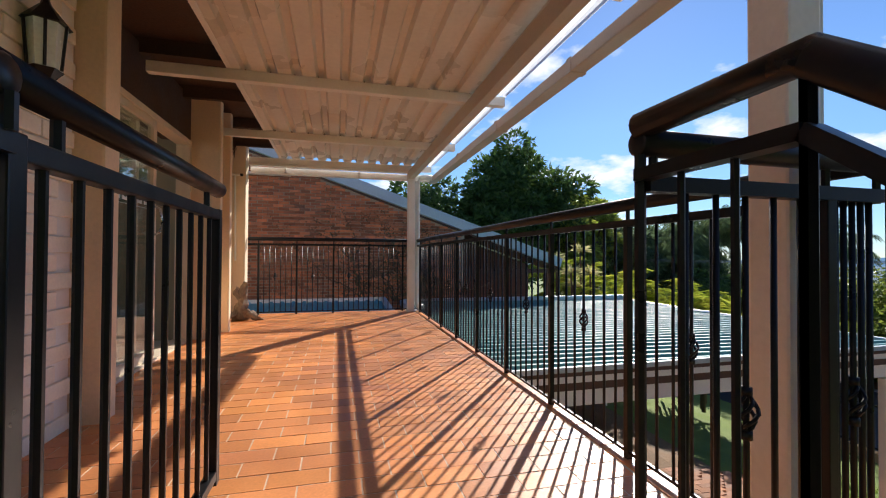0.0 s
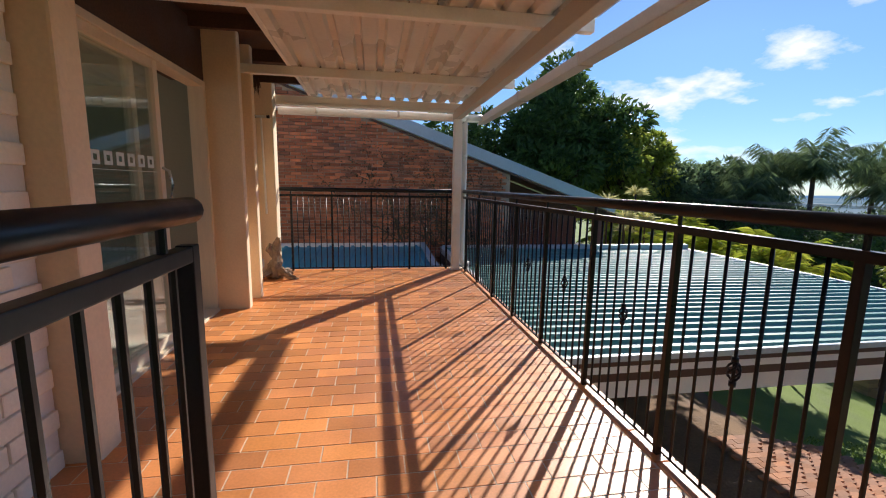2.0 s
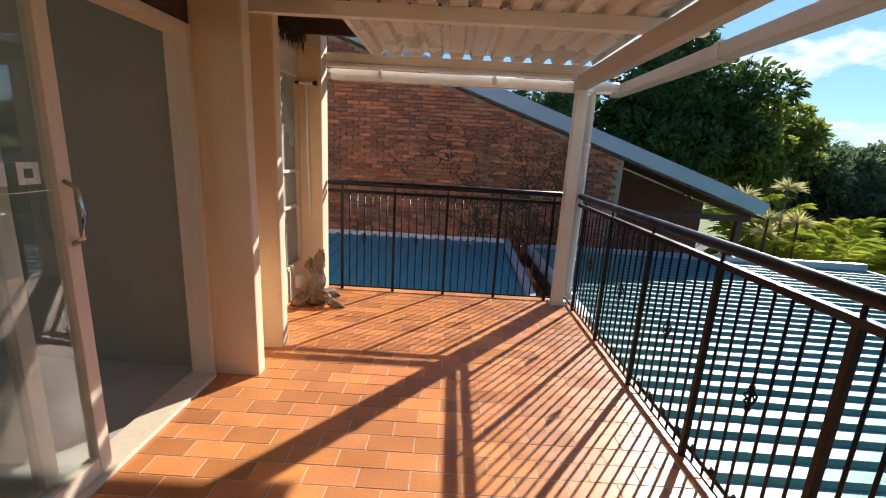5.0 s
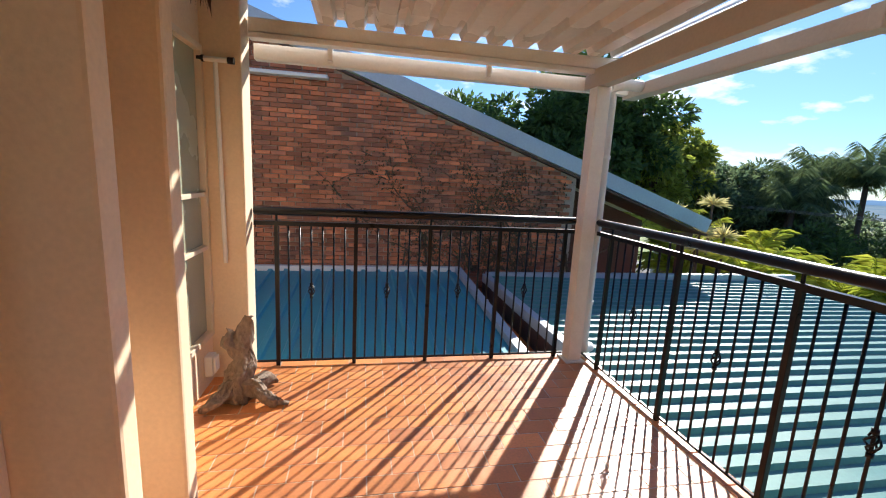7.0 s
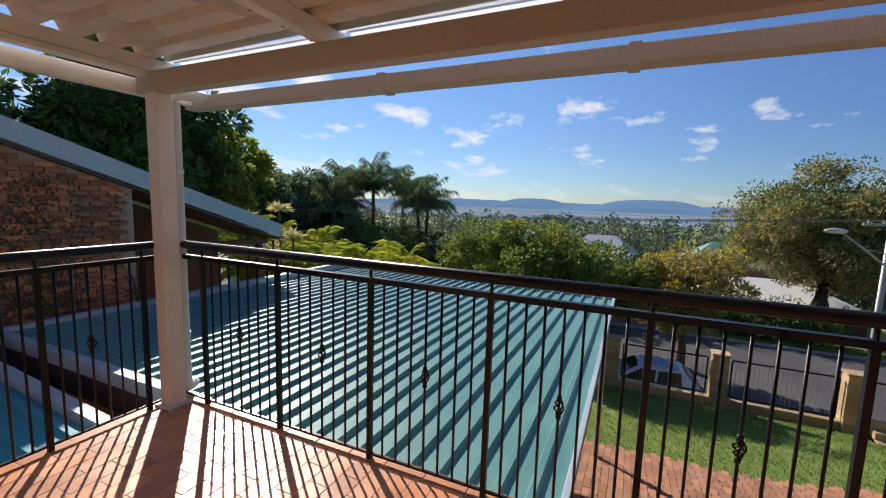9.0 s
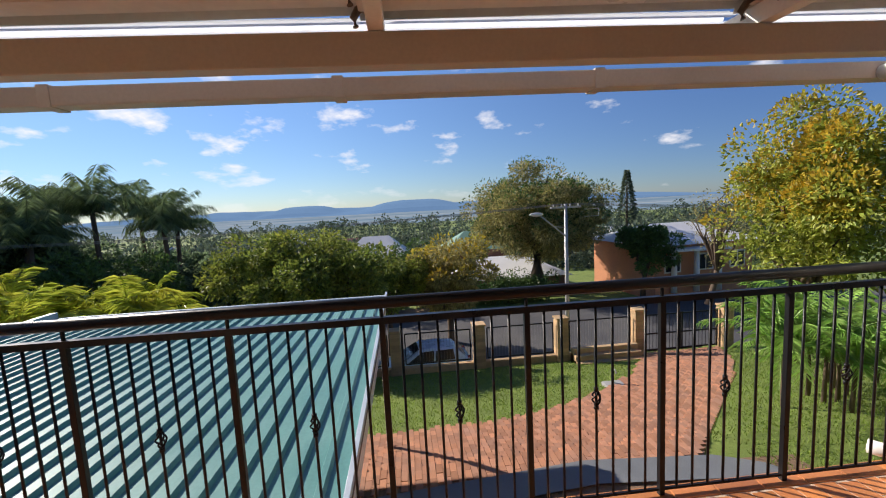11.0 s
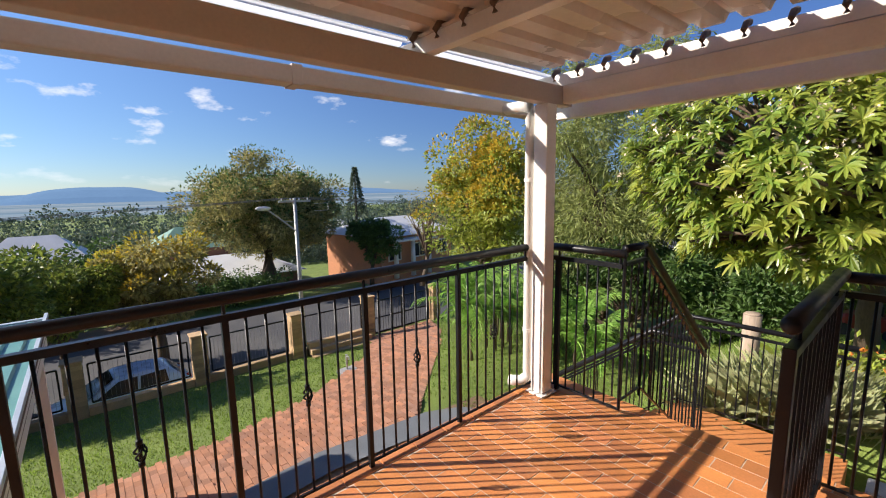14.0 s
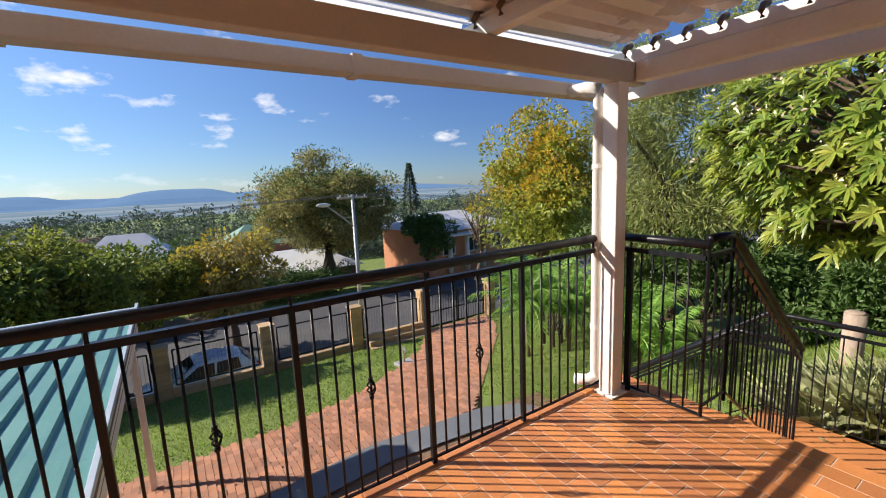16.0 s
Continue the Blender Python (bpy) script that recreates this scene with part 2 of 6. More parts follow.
M_GRASS = surf("lawn_soil", (0.15, 0.21, 0.04), 0.95, vary=0.3, scale=1.2, fine=40, bump=0.8, depth=0.02, tint=(0.204, 0.264, 0.06), tint_scale=0.7, tint_amount=0.6)
M_BLADE = surf("grass_blade", (0.21, 0.32, 0.05), 0.7, vary=0.2, scale=1, fine=9, bump=0, island=0.3, tint=(0.312, 0.364, 0.091), tint_scale=0.8, tint_amount=0.6, leaf=0.42)
M_EARTH = surf("dry_earth", (0.24, 0.15, 0.09), 0.95, vary=0.3, scale=2, fine=30, bump=0.8, depth=0.02)
M_PAVER = surf("clay_paver", (0.50, 0.225, 0.12), 0.85, vary=0.2, scale=4, fine=70, bump=0.5, depth=0.004, rand=0.25, tint=(0.33, 0.2, 0.15), tint_amount=0.6)
M_PAVER_J = surf("clay_paver_joined", (0.50, 0.225, 0.12), 0.85, vary=0.2, scale=4, fine=70, bump=0.5, depth=0.004, island=0.25, tint=(0.33, 0.2, 0.15), tint_amount=0.6)
M_ASPHALT = surf("asphalt", (0.075, 0.075, 0.08), 0.9, vary=0.2, scale=0.8, fine=60, bump=0.6, depth=0.006, tint=(0.12, 0.115, 0.11), tint_scale=0.4, tint_amount=0.6)
M_STONE = surf("sandstone_brick", (0.52, 0.35, 0.19), 0.9, vary=0.25, scale=5, fine=60, bump=0.7, depth=0.008, rand=0.2)
M_BARK = surf("bark", (0.13, 0.09, 0.06), 0.95, vary=0.35, scale=6, fine=50, bump=0.9, depth=0.01, stretch=(1, 1, 0.3))
M_DRIFT = surf("weathered_driftwood", (0.27, 0.20, 0.145), 0.9, vary=0.45, scale=9, fine=60, bump=1.0, depth=0.012, tint=(0.12, 0.08, 0.05), tint_scale=9, tint_amount=0.8, stretch=(1, 1, 0.5))
M_LEAF_PLUM = surf("plumeria_leaf", (0.19, 0.31, 0.05), 0.32, vary=0.15, scale=3, fine=25, bump=0.1, island=0.3, tint=(0.60, 0.54, 0.10), tint_scale=1.4, tint_amount=0.6, leaf=0.42)
M_LEAF_DARK = surf("dark_tree_leaf", (0.085, 0.16, 0.042), 0.5, vary=0.25, scale=0.7, fine=4, bump=0, island=0.4, tint=(0.149, 0.216, 0.0405), tint_scale=0.4, tint_amount=0.5, leaf=0.38)
# distance haze is mixed into this leaf colour as a bluish cast
M_LEAF_FAR = surf("hazed_far_leaf", (0.10, 0.145, 0.115), 0.6, vary=0.3, scale=0.08, fine=1.2, bump=0, island=0.45, tint=(0.13, 0.15, 0.065), tint_scale=0.05, tint_amount=0.7, leaf=0.25, spec=0.2)
M_LEAF_CREEPER = surf("withered_creeper_leaf", (0.10, 0.10, 0.05), 0.8, vary=0.3, scale=2, fine=9, bump=0, island=0.4, tint=(0.12, 0.075, 0.04), tint_amount=0.6, leaf=0.2)
M_DECAL = surf("translucent_decal", (0.62, 0.64, 0.60), 0.5, bump=0)
M_LEAF_MID = surf("green_tree_leaf", (0.30, 0.38, 0.06), 0.5, vary=0.2, scale=0.7, fine=4, bump=0, island=0.4, tint=(0.50, 0.48, 0.09), tint_scale=0.5, tint_amount=0.6, leaf=0.42)
M_LEAF_STREET = surf("street_tree_leaf", (0.15, 0.22, 0.04), 0.5, vary=0.25, scale=0.8, fine=4, bump=0, island=0.45, tint=(0.42, 0.42, 0.07), tint_scale=0.6, tint_amount=0.6, leaf=0.38)
# lighter grey-green: haze around the palms put into the leaf colour
M_LEAF_HAZE = surf("hazy_tree_leaf", (0.13, 0.20, 0.105), 0.5, vary=0.25, scale=0.7, fine=4, bump=0, island=0.45, tint=(0.24, 0.30, 0.13), tint_scale=0.5, tint_amount=0.6, leaf=0.45)
M_LEAF_OLIVE = surf("olive_tree_leaf", (0.34, 0.32, 0.11), 0.55, vary=0.2, scale=0.6, fine=4, bump=0, island=0.4, tint=(0.48, 0.40, 0.15), tint_scale=0.4, tint_amount=0.6, leaf=0.38)
M_LEAF_GOLD = surf("golden_blossom_leaf", (0.42, 0.42, 0.056), 0.5, vary=0.2, scale=0.7, fine=4, bump=0, island=0.35, tint=(0.7, 0.42, 0.042), tint_scale=0.6, tint_amount=0.8, leaf=0.42)
M_LEAF_BAMBOO = surf("bamboo_leaf", (0.27, 0.30, 0.09), 0.5, vary=0.2, scale=0.7, fine=4, bump=0, island=0.4, tint=(0.408, 0.459, 0.153), tint_scale=0.5, tint_amount=0.6, leaf=0.42)
M_LEAF_FERN = surf("bright_fern_leaf", (0.255, 0.48, 0.09), 0.5, vary=0.2, scale=1, fine=4, bump=0, island=0.3, tint=(0.42, 0.57, 0.15), tint_scale=0.8, tint_amount=0.5, leaf=0.35)
M_LEAF_PALM = surf("palm_leaf", (0.20, 0.27, 0.13), 0.45, vary=0.2, scale=1, fine=4, bump=0, island=0.35, tint=(0.22, 0.28, 0.10), tint_scale=0.5, tint_amount=0.5, leaf=0.38)
M_LEAF_ARECA = surf("areca_leaf", (0.42, 0.52, 0.06), 0.42, vary=0.2, scale=1, fine=4, bump=0, island=0.3, tint=(0.63, 0.54, 0.09), tint_scale=0.8, tint_amount=0.6, leaf=0.4)
M_LEAF_YELLOW = surf("variegated_leaf", (0.70, 0.64, 0.30), 0.45, vary=0.2, scale=1, fine=4, bump=0, island=0.3, leaf=0.35)
M_GRASS_PALE = surf("pale_ornamental_grass", (0.46, 0.49, 0.22), 0.6, vary=0.2, scale=2, fine=9, bump=0, island=0.35, tint=(0.5, 0.5, 0.33), tint_amount=0.6, leaf=0.42)
M_FLOWER = surf("orange_flower", (0.7, 0.2, 0.03), 0.5, island=0.3, bump=0)
M_BLOSSOM = surf("cream_blossom", (0.72, 0.58, 0.42), 0.6, island=0.15, bump=0)
M_CARBLUE = surf("pale_blue_car_paint", (0.60, 0.71, 0.86), 0.3, metal=0.0, vary=0.04, scale=3, fine=30, bump=0, coat=0.6)
M_CARGLASS = surf("dark_car_glass", (0.015, 0.018, 0.022), 0.15, vary=0.1, bump=0, spec=0.3)
M_TYRE = surf("tyre_rubber", (0.02, 0.02, 0.02), 0.85)
M_REDLAMP = surf("red_tail_lamp", (0.45, 0.02, 0.02), 0.2, bump=0, coat=1.0)
M_ORANGE = surf("orange_house_brick", (0.55, 0.24, 0.12), 0.85, vary=0.2, scale=1, fine=14, bump=0.4, depth=0.01)
M_HOUSEWHITE = surf("white_house_wall", (0.72, 0.68, 0.60), 0.85, vary=0.12, scale=0.7, fine=20, bump=0.2)
M_ROOFWHITE = surf("pale_roof_sheet", (0.70, 0.70, 0.69), 0.5, vary=0.12, scale=0.8, fine=20, bump=0.2)
M_ROOFGREEN = surf("green_roof_sheet", (0.16, 0.30, 0.22), 0.6, vary=0.15, scale=0.8, fine=20)
M_ROOFTILE = surf("brown_roof_tile", (0.24, 0.12, 0.08), 0.8, vary=0.25, scale=1.2, fine=14, bump=0.6, depth=0.03)
M_WINDARK = surf("dark_window_pane", (0.03, 0.035, 0.04), 0.12, bump=0)
M_GALV = surf("galvanised_pole", (0.46, 0.46, 0.45), 0.5, metal=0.4, vary=0.12, scale=3, fine=40, bump=0.1)
# aerial haze over hills and plain is put into bluish base and emission
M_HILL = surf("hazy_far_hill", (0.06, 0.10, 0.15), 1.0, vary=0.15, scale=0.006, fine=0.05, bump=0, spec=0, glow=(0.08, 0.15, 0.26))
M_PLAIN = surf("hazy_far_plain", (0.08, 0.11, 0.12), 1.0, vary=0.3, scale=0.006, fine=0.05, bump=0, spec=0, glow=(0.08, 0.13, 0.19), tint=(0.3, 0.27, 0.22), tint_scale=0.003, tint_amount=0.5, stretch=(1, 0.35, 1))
M_WIRE = surf("grey_wire", (0.2, 0.2, 0.2), 0.6, bump=0)
M_TIMBER = surf("cut_timber", (0.42, 0.32, 0.24), 0.9, vary=0.25, scale=8, fine=50, bump=0.6, stretch=(1, 1, 0.2))


# ---- building tools ----
def thing(name, label, category, at=(0, 0, 0), group="", kind=""):
    ob = new(name)
    ob.location = at
    ob.empty_display_size = 0.1
    return tagged(ob, label, category, group, kind)


def base_of(ob):
    at = Vector(ob.location)
    while ob.parent:
        ob = ob.parent
        if ob.type == "EMPTY":
            at = Vector(ob.location)
    return at


def finish(bm_or_mesh, name, material, smooth=False):
    if isinstance(bm_or_mesh, bmesh.types.BMesh):
        me = bpy.data.meshes.new(name)
        bm_or_mesh.to_mesh(me)
        bm_or_mesh.free()
    else:
        me = bm_or_mesh
    if material and not me.materials:
        me.materials.append(material)
    if smooth:
        me.polygons.foreach_set("use_smooth", [True] * len(me.polygons))
    return me


def part(name, bm, material, parent=None, label="", smooth=False):
    """One mesh object under a thing or a part; its mesh is given in world coordinates."""
    ob = new(name, finish(bm, name, material, smooth))
    if parent:
        ob.parent = parent
        root = parent
        while root.parent:
            root = root.parent
        ob.matrix_parent_inverse = Matrix.Translation(-Vector(root.location)) if parent == root else Matrix.Identity(4)
    if label:
        ob["label"] = label
    return ob


def piece(name, mesh, at, parent, rz=0.0):
    """A repeat of a shared mesh, placed in the world, under a thing whose base is parent."""
    ob = new(name, mesh)
    ob.parent = parent
    root = parent
    while root.parent:
        root = root.parent
    ob.matrix_parent_inverse = Matrix.Translation(-Vector(root.location)) if parent == root else Matrix.Identity(4)
    ob.matrix_basis = pose(*at, 0, 0, rz)
    return ob


def box(bm, x0, x1, y0, y1, z0, z1, bevel=0.0, m=None):
    r = bmesh.ops.create_cube(bm, size=1.0)
    mat = Matrix.Translation(((x0 + x1) / 2, (y0 + y1) / 2, (z0 + z1) / 2)) @ Matrix.Diagonal((abs(x1 - x0), abs(y1 - y0), abs(z1 - z0), 1))
    bmesh.ops.transform(bm, matrix=(m @ mat) if m else mat, verts=r["verts"])
    if bevel:
        es = list({e for v in r["verts"] for e in v.link_edges})
        bmesh.ops.bevel(bm, geom=es, offset=bevel, segments=2, affect="EDGES", profile=0.6)
    return bm


def boxed(x0, x1, y0, y1, z0, z1, bevel=0.0):
    return box(bmesh.new(), x0, x1, y0, y1, z0, z1, bevel)


def tube(bm, pts, r, n=10, cap=True):
    """A round bar along points; r is one radius or one for each point."""
    pts = [Vector(p) for p in pts]
    rs = r if isinstance(r, (list, tuple)) else [r] * len(pts)
    rings, up = [], Vector((0, 0, 1))
    for i, p in enumerate(pts):
        d = (pts[min(i + 1, len(pts) - 1)] - pts[max(i - 1, 0)]).normalized()
        a = d.cross(up)
        a = a.normalized() if a.length > 0.05 else d.cross(Vector((1, 0, 0))).normalized()
        b = d.cross(a).normalized()
        rings.append([bm.verts.new(p + (a * math.cos(k * 2 * math.pi / n) + b * math.sin(k * 2 * math.pi / n)) * rs[i]) for k in range(n)])
    for u, v in zip(rings, rings[1:]):
        for k in range(n):
            bm.faces.new((u[k], u[(k + 1) % n], v[(k + 1) % n], v[k]))
    if cap:
        bm.faces.new(rings[0][::-1])
        bm.faces.new(rings[-1])
    return bm


def bar(bm, p, q, w, h):
    """A flat bar of width w and height h from p to q."""
    p, q = Vector(p), Vector(q)
    d = q - p
    m = Matrix.Translation((p + q) / 2) @ d.to_track_quat("X", "Z").to_matrix().to_4x4()
    return box(bm, -d.length / 2, d.length / 2, -w / 2, w / 2, -h / 2, h / 2, 0.0, m)


def raw(name, verts, faces, material):
    me = bpy.data.meshes.new(name)
    me.from_pydata(verts, [], faces)
    me.materials.append(material)
    return me


def prism(poly, z0, z1):
    """An upright block over a polygon of (x, y)."""
    bm = bmesh.new()
    lo = [bm.verts.new((x, y, z0)) for x, y in poly]
    hi = [bm.verts.new((x, y, z1)) for x, y in poly]
    bm.faces.new(lo[::-1]); bm.faces.new(hi)
    for i in range(len(poly)):
        j = (i + 1) % len(poly)
        bm.faces.new((lo[i], lo[j], hi[j], hi[i]))
    bmesh.ops.recalc_face_normals(bm, faces=bm.faces)
    return bm


def leaves(name, centres, dirs, length, width, material, rng, fold=0.25, arc=0.0):
    """Many folded leaves in one mesh: centres and directions as arrays."""
    c, d = np.asarray(centres, float), np.asarray(dirs, float)
    d /= np.linalg.norm(d, axis=1)[:, None] + 1e-9
    side = np.cross(d, rng.normal(size=d.shape))
    side /= np.linalg.norm(side, axis=1)[:, None] + 1e-9
    nor = np.cross(side, d)
    ln = length * rng.uniform(0.65, 1.25, (len(c), 1))
    wd = width * rng.uniform(0.7, 1.2, (len(c), 1))
    droop = np.array([0, 0, -1.0]) * arc * ln
    v = np.stack([c, c + d * ln * 0.45 + side * wd / 2 + nor * wd * fold, c + d * ln + droop, c + d * ln * 0.45 - side * wd / 2 + nor * wd * fold], 1).reshape(-1, 3)
    k = np.arange(len(c))[:, None] * 4
    f = np.concatenate([k + [0, 1, 2], k + [0, 2, 3]], 1).reshape(-1, 3)
    return raw(name, v.tolist(), f.tolist(), material)


def ground_z(x, y):
    """Height of the plot: level by the house, falling to the street, higher in the garden behind the stairs."""
    s = min(max((x - 4.5) / 7.8, 0), 1)
    z = -2.72 - 1.7 * s
    a = min(max((2.6 - x) / 4.0, 0), 1); a = a * a * (3 - 2 * a)
    b = min(max((-1.6 - y) / 1.4, 0), 1); b = b * b * (3 - 2 * b)
    c = min(max((-1.42 - x) / 0.2, 0), 1) * min(max((-1.0 - y) / 0.7, 0), 1)
    z += 1.75 * a * max(b, c)
    q = min(max((x - 12.6) / 1.1, 0), 1)
    z -= 1.5 * q * q * (3 - 2 * q)
    far = max(x - 28, 0) if x > 0 else 0
    z -= 0.09 * min(far, 120) + 0.03 * max(far - 120, 0) * (1 if far < 900 else 0)
    return z


# ---- ground and distance ----
def grid_mesh(name, xs, ys, fn, material):
    v = [(x, y, fn(x, y)) for y in ys for x in xs]
    w = len(xs)
    f = [(j * w + i, j * w + i + 1, (j + 1) * w + i + 1, (j + 1) * w + i) for j in range(len(ys) - 1) for i in range(w - 1)]
    return raw(name, v, f, material)


GX = [-60, -30, -15, -8] + [-5 + 0.6 * i for i in range(29)] + [12.7, 13, 13.3, 13.7, 14, 16, 18, 20, 22, 26, 28, 32, 40, 60, 90, 142, 200, 300, 420, 640, 900]
GY = [-900, -400, -200, -100, -60, -40, -25, -16, -12] + [-9 + 0.6 * i for i in range(26)] + [7, 9, 12, 16, 25, 40, 60, 100, 200, 400, 900]
tagged(new("ground", grid_mesh("ground", GX, GY, ground_z, M_GRASS)), "sloping green lawn and ground running down to the valley", "ground", kind="structure")
PLAIN_Z = -46.0
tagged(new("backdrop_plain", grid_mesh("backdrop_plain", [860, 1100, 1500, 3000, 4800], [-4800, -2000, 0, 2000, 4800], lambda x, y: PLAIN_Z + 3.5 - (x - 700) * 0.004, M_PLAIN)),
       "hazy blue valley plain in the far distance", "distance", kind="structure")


def hill_ridge(name, x, y0, y1, peaks, label):
    ys = np.linspace(y0, y1, 90)
    top = []
    for y in ys:
        h = max([a * math.exp(-(((y - c) / w) ** 4)) + a * 0.25 * math.exp(-((y - c) / (w * 1.7)) ** 2) for c, w, a in peaks])
        top.append(h + 5 * noise.noise(Vector((y * 0.006, x, 0))))
    v, f = [], []
    for y, h in zip(ys, top):
        for k, fr in ((0, 0.0), (60, 0.35), (200, 0.8), (380, 1.0)):
            v.append((x + k, y, PLAIN_Z - 6 + (h + 10) * fr))
    for i in range(len(ys) - 1):
        for k in range(3):
            a = i * 4 + k
            f.append((a, a + 1, a + 5, a + 4))
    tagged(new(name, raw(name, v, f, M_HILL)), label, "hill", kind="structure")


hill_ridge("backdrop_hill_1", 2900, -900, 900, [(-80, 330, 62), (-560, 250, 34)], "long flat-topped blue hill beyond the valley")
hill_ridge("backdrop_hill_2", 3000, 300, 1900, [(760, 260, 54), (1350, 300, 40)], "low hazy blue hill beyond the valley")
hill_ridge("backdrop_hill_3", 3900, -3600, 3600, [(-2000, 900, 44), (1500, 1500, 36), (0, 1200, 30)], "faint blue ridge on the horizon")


def strip(poly, lift, name, material, label, cat):
    """A thin paved sheet that follows the ground over a polygon; cut into a fine grid."""
    bm = bmesh.new()
    face = bm.faces.new([bm.verts.new((x, y, 0)) for x, y in poly])
    xs, ys = [p[0] for p in poly], [p[1] for p in poly]
    for i in range(1, 24):
        for co, no in (((min(xs) + (max(xs) - min(xs)) * i / 24, 0, 0), (1, 0, 0)), ((0, min(ys) + (max(ys) - min(ys)) * i / 24, 0), (0, 1, 0))):
            bmesh.ops.bisect_plane(bm, geom=bm.verts[:] + bm.edges[:] + bm.faces[:], plane_co=co, plane_no=no)
    for v in bm.verts:
        v.co.z = ground_z(v.co.x, v.co.y) + lift
    bmesh.ops.recalc_face_normals(bm, faces=bm.faces)
    if sum(f.normal.z for f in bm.faces) < 0:
        bmesh.ops.reverse_faces(bm, faces=bm.faces)
    return tagged(new(name, finish(bm, name, material)), label, cat, kind="structure")


FENCE_X = 12.3
strip([(13.9, -90), (25.0, -90), (25.0, 90), (13.9, 90)], 0.02, "road", M_ASPHALT, "grey asphalt street with worn patches", "road")
strip([(12.5, -8.2), (13.8, -8.4), (13.8, -4.8), (12.5, -5.0)], 0.03, "pavement_1", M_PAVER_J, "brick paved driveway crossing at the gate", "pavement")
strip([(25.2, 0), (27, 0), (27, 30), (25.2, 30)], 0.05, "pavement_2", M_EARTH, "sandy verge across the street", "pavement")
kerb = thing("kerb", "pale concrete kerb along the far side of the street", "kerb", (25.1, 0, -5.9), kind="structure")
for i in range(30):
    part("kerb_stone", boxed(25.0, 25.18, -30 + i * 2 + 0.01, -28 + i * 2 - 0.01, -6.1, -5.78, 0.02), M_CONC, kerb)
strip([(0.0, -3.2), (3.9, -3.2), (4.3, 3.0), (5.4, 3.2), (5.4, 9.0), (0.0, 9.0)], 0.012, "yard", M_EARTH, "bare shaded earth and gravel beside the house", "yard")
DRIVE = [(4.0, 5.2), (6.3, 5.2), (6.28, 3.2), (6.3, 1.2), (6.75, -0.3), (7.5, -1.6), (8.3, -2.5), (9.3, -3.7), (12.2, -5.8), (12.2, -8.7), (9.7, -7.15), (7.15, -4.85), (5.0, -2.75), (4.1, -1.9), (4.05, 1.0)]
drive = strip(DRIVE, 0.02, "driveway", M_EARTH, "brick paved driveway curving to the gate", "driveway")
bm = bmesh.new()
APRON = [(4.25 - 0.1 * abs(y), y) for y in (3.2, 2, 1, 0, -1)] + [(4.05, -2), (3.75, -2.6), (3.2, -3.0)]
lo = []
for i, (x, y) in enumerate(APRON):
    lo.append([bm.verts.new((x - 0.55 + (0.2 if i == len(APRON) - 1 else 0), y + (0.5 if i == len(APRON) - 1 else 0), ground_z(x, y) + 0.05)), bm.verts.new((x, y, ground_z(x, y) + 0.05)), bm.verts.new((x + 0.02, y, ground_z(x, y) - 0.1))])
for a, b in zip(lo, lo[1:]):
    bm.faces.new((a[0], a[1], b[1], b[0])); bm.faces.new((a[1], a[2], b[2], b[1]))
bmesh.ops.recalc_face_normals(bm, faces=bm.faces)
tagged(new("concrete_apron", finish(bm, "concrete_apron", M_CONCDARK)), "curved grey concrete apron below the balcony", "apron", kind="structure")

# ---- balcony: slab, floor, kerb ----
XE, YN, YF = 0.16, -0.2, 5.45
slab = tagged(new("floor", finish(boxed(-2.42, XE - 0.01, YN + 0.005, YF - 0.01, -0.22, -0.0018), "floor", M_GROUT)), "balcony floor of orange terracotta tiles with shadows", "floor", kind="structure")
tagged(new("slab_edge", finish(box(boxed(XE - 0.008, XE + 0.02, YN, YF, -0.24, -0.03), -2.42, XE, YF - 0.006, YF + 0.02, -0.24, -0.03), "slab_edge", M_WHITE)), "white painted edge of the balcony slab", "slab", kind="structure")
tagged(new("wall_below", finish(boxed(-2.6, -0.3, YN + 0.05, YF - 0.1, -3.0, -0.22), "wall_below", M_PLASTER)), "plastered wall under the balcony", "wall", kind="structure")

# stairs: first flight towards the garden, landing, second flight down to the drive
LAND_Z = -1.0
stairs = thing("stairs", "terracotta tiled stairs with a landing beside the balcony", "stairs", (-0.9, -1.2, LAND_Z), kind="structure")
for i in range(5):
    y1 = YN - i * 0.25
    part("step", boxed(-1.40, -0.44, y1 - 0.255, y1 + 0.004 * (i > 0) + 0.003, -1.6, -0.1667 * (i + 1), 0.006), M_TILE, stairs)
part("landing", boxed(-1.4, 0.0, -2.45, YN - 5 * 0.25 - 0.004, -1.7, LAND_Z, 0.006), M_TILE, stairs)
for i in range(9):
    part("step", boxed(0.003 + i * 0.22, 0.22 + i * 0.22, -2.43, -1.62, -2.9, LAND_Z - 0.172 * (i + 1), 0.006), M_TILE, stairs)

# ---- house front ----
HX = -2.40
wall = thing("wall_house", "cream plastered house front with piers and a dark eave", "wall", (HX, 2.5, 0), kind="structure")
part("pier", boxed(-2.7, -2.11, 1.66, 1.80, -0.02, 2.28, 0.012), M_PLASTER, wall)
part("pier", boxed(-2.47, -2.12, 3.73, 3.815, -0.02, 2.28, 0.012), M_PLASTER, wall)
part("pier", boxed(-2.7, -2.115, 4.085, 4.17, -0.02, 2.28, 0.012), M_PLASTER, wall)
part("pier", boxed(-2.7, -2.19, 5.22, 5.40, -0.25, 2.4, 0.012), M_PLASTER, wall)
part("recess_wall", boxed(-2.498, HX + 0.06, 3.817, 4.083, -0.02, 2.28), M_PLASTER, wall)
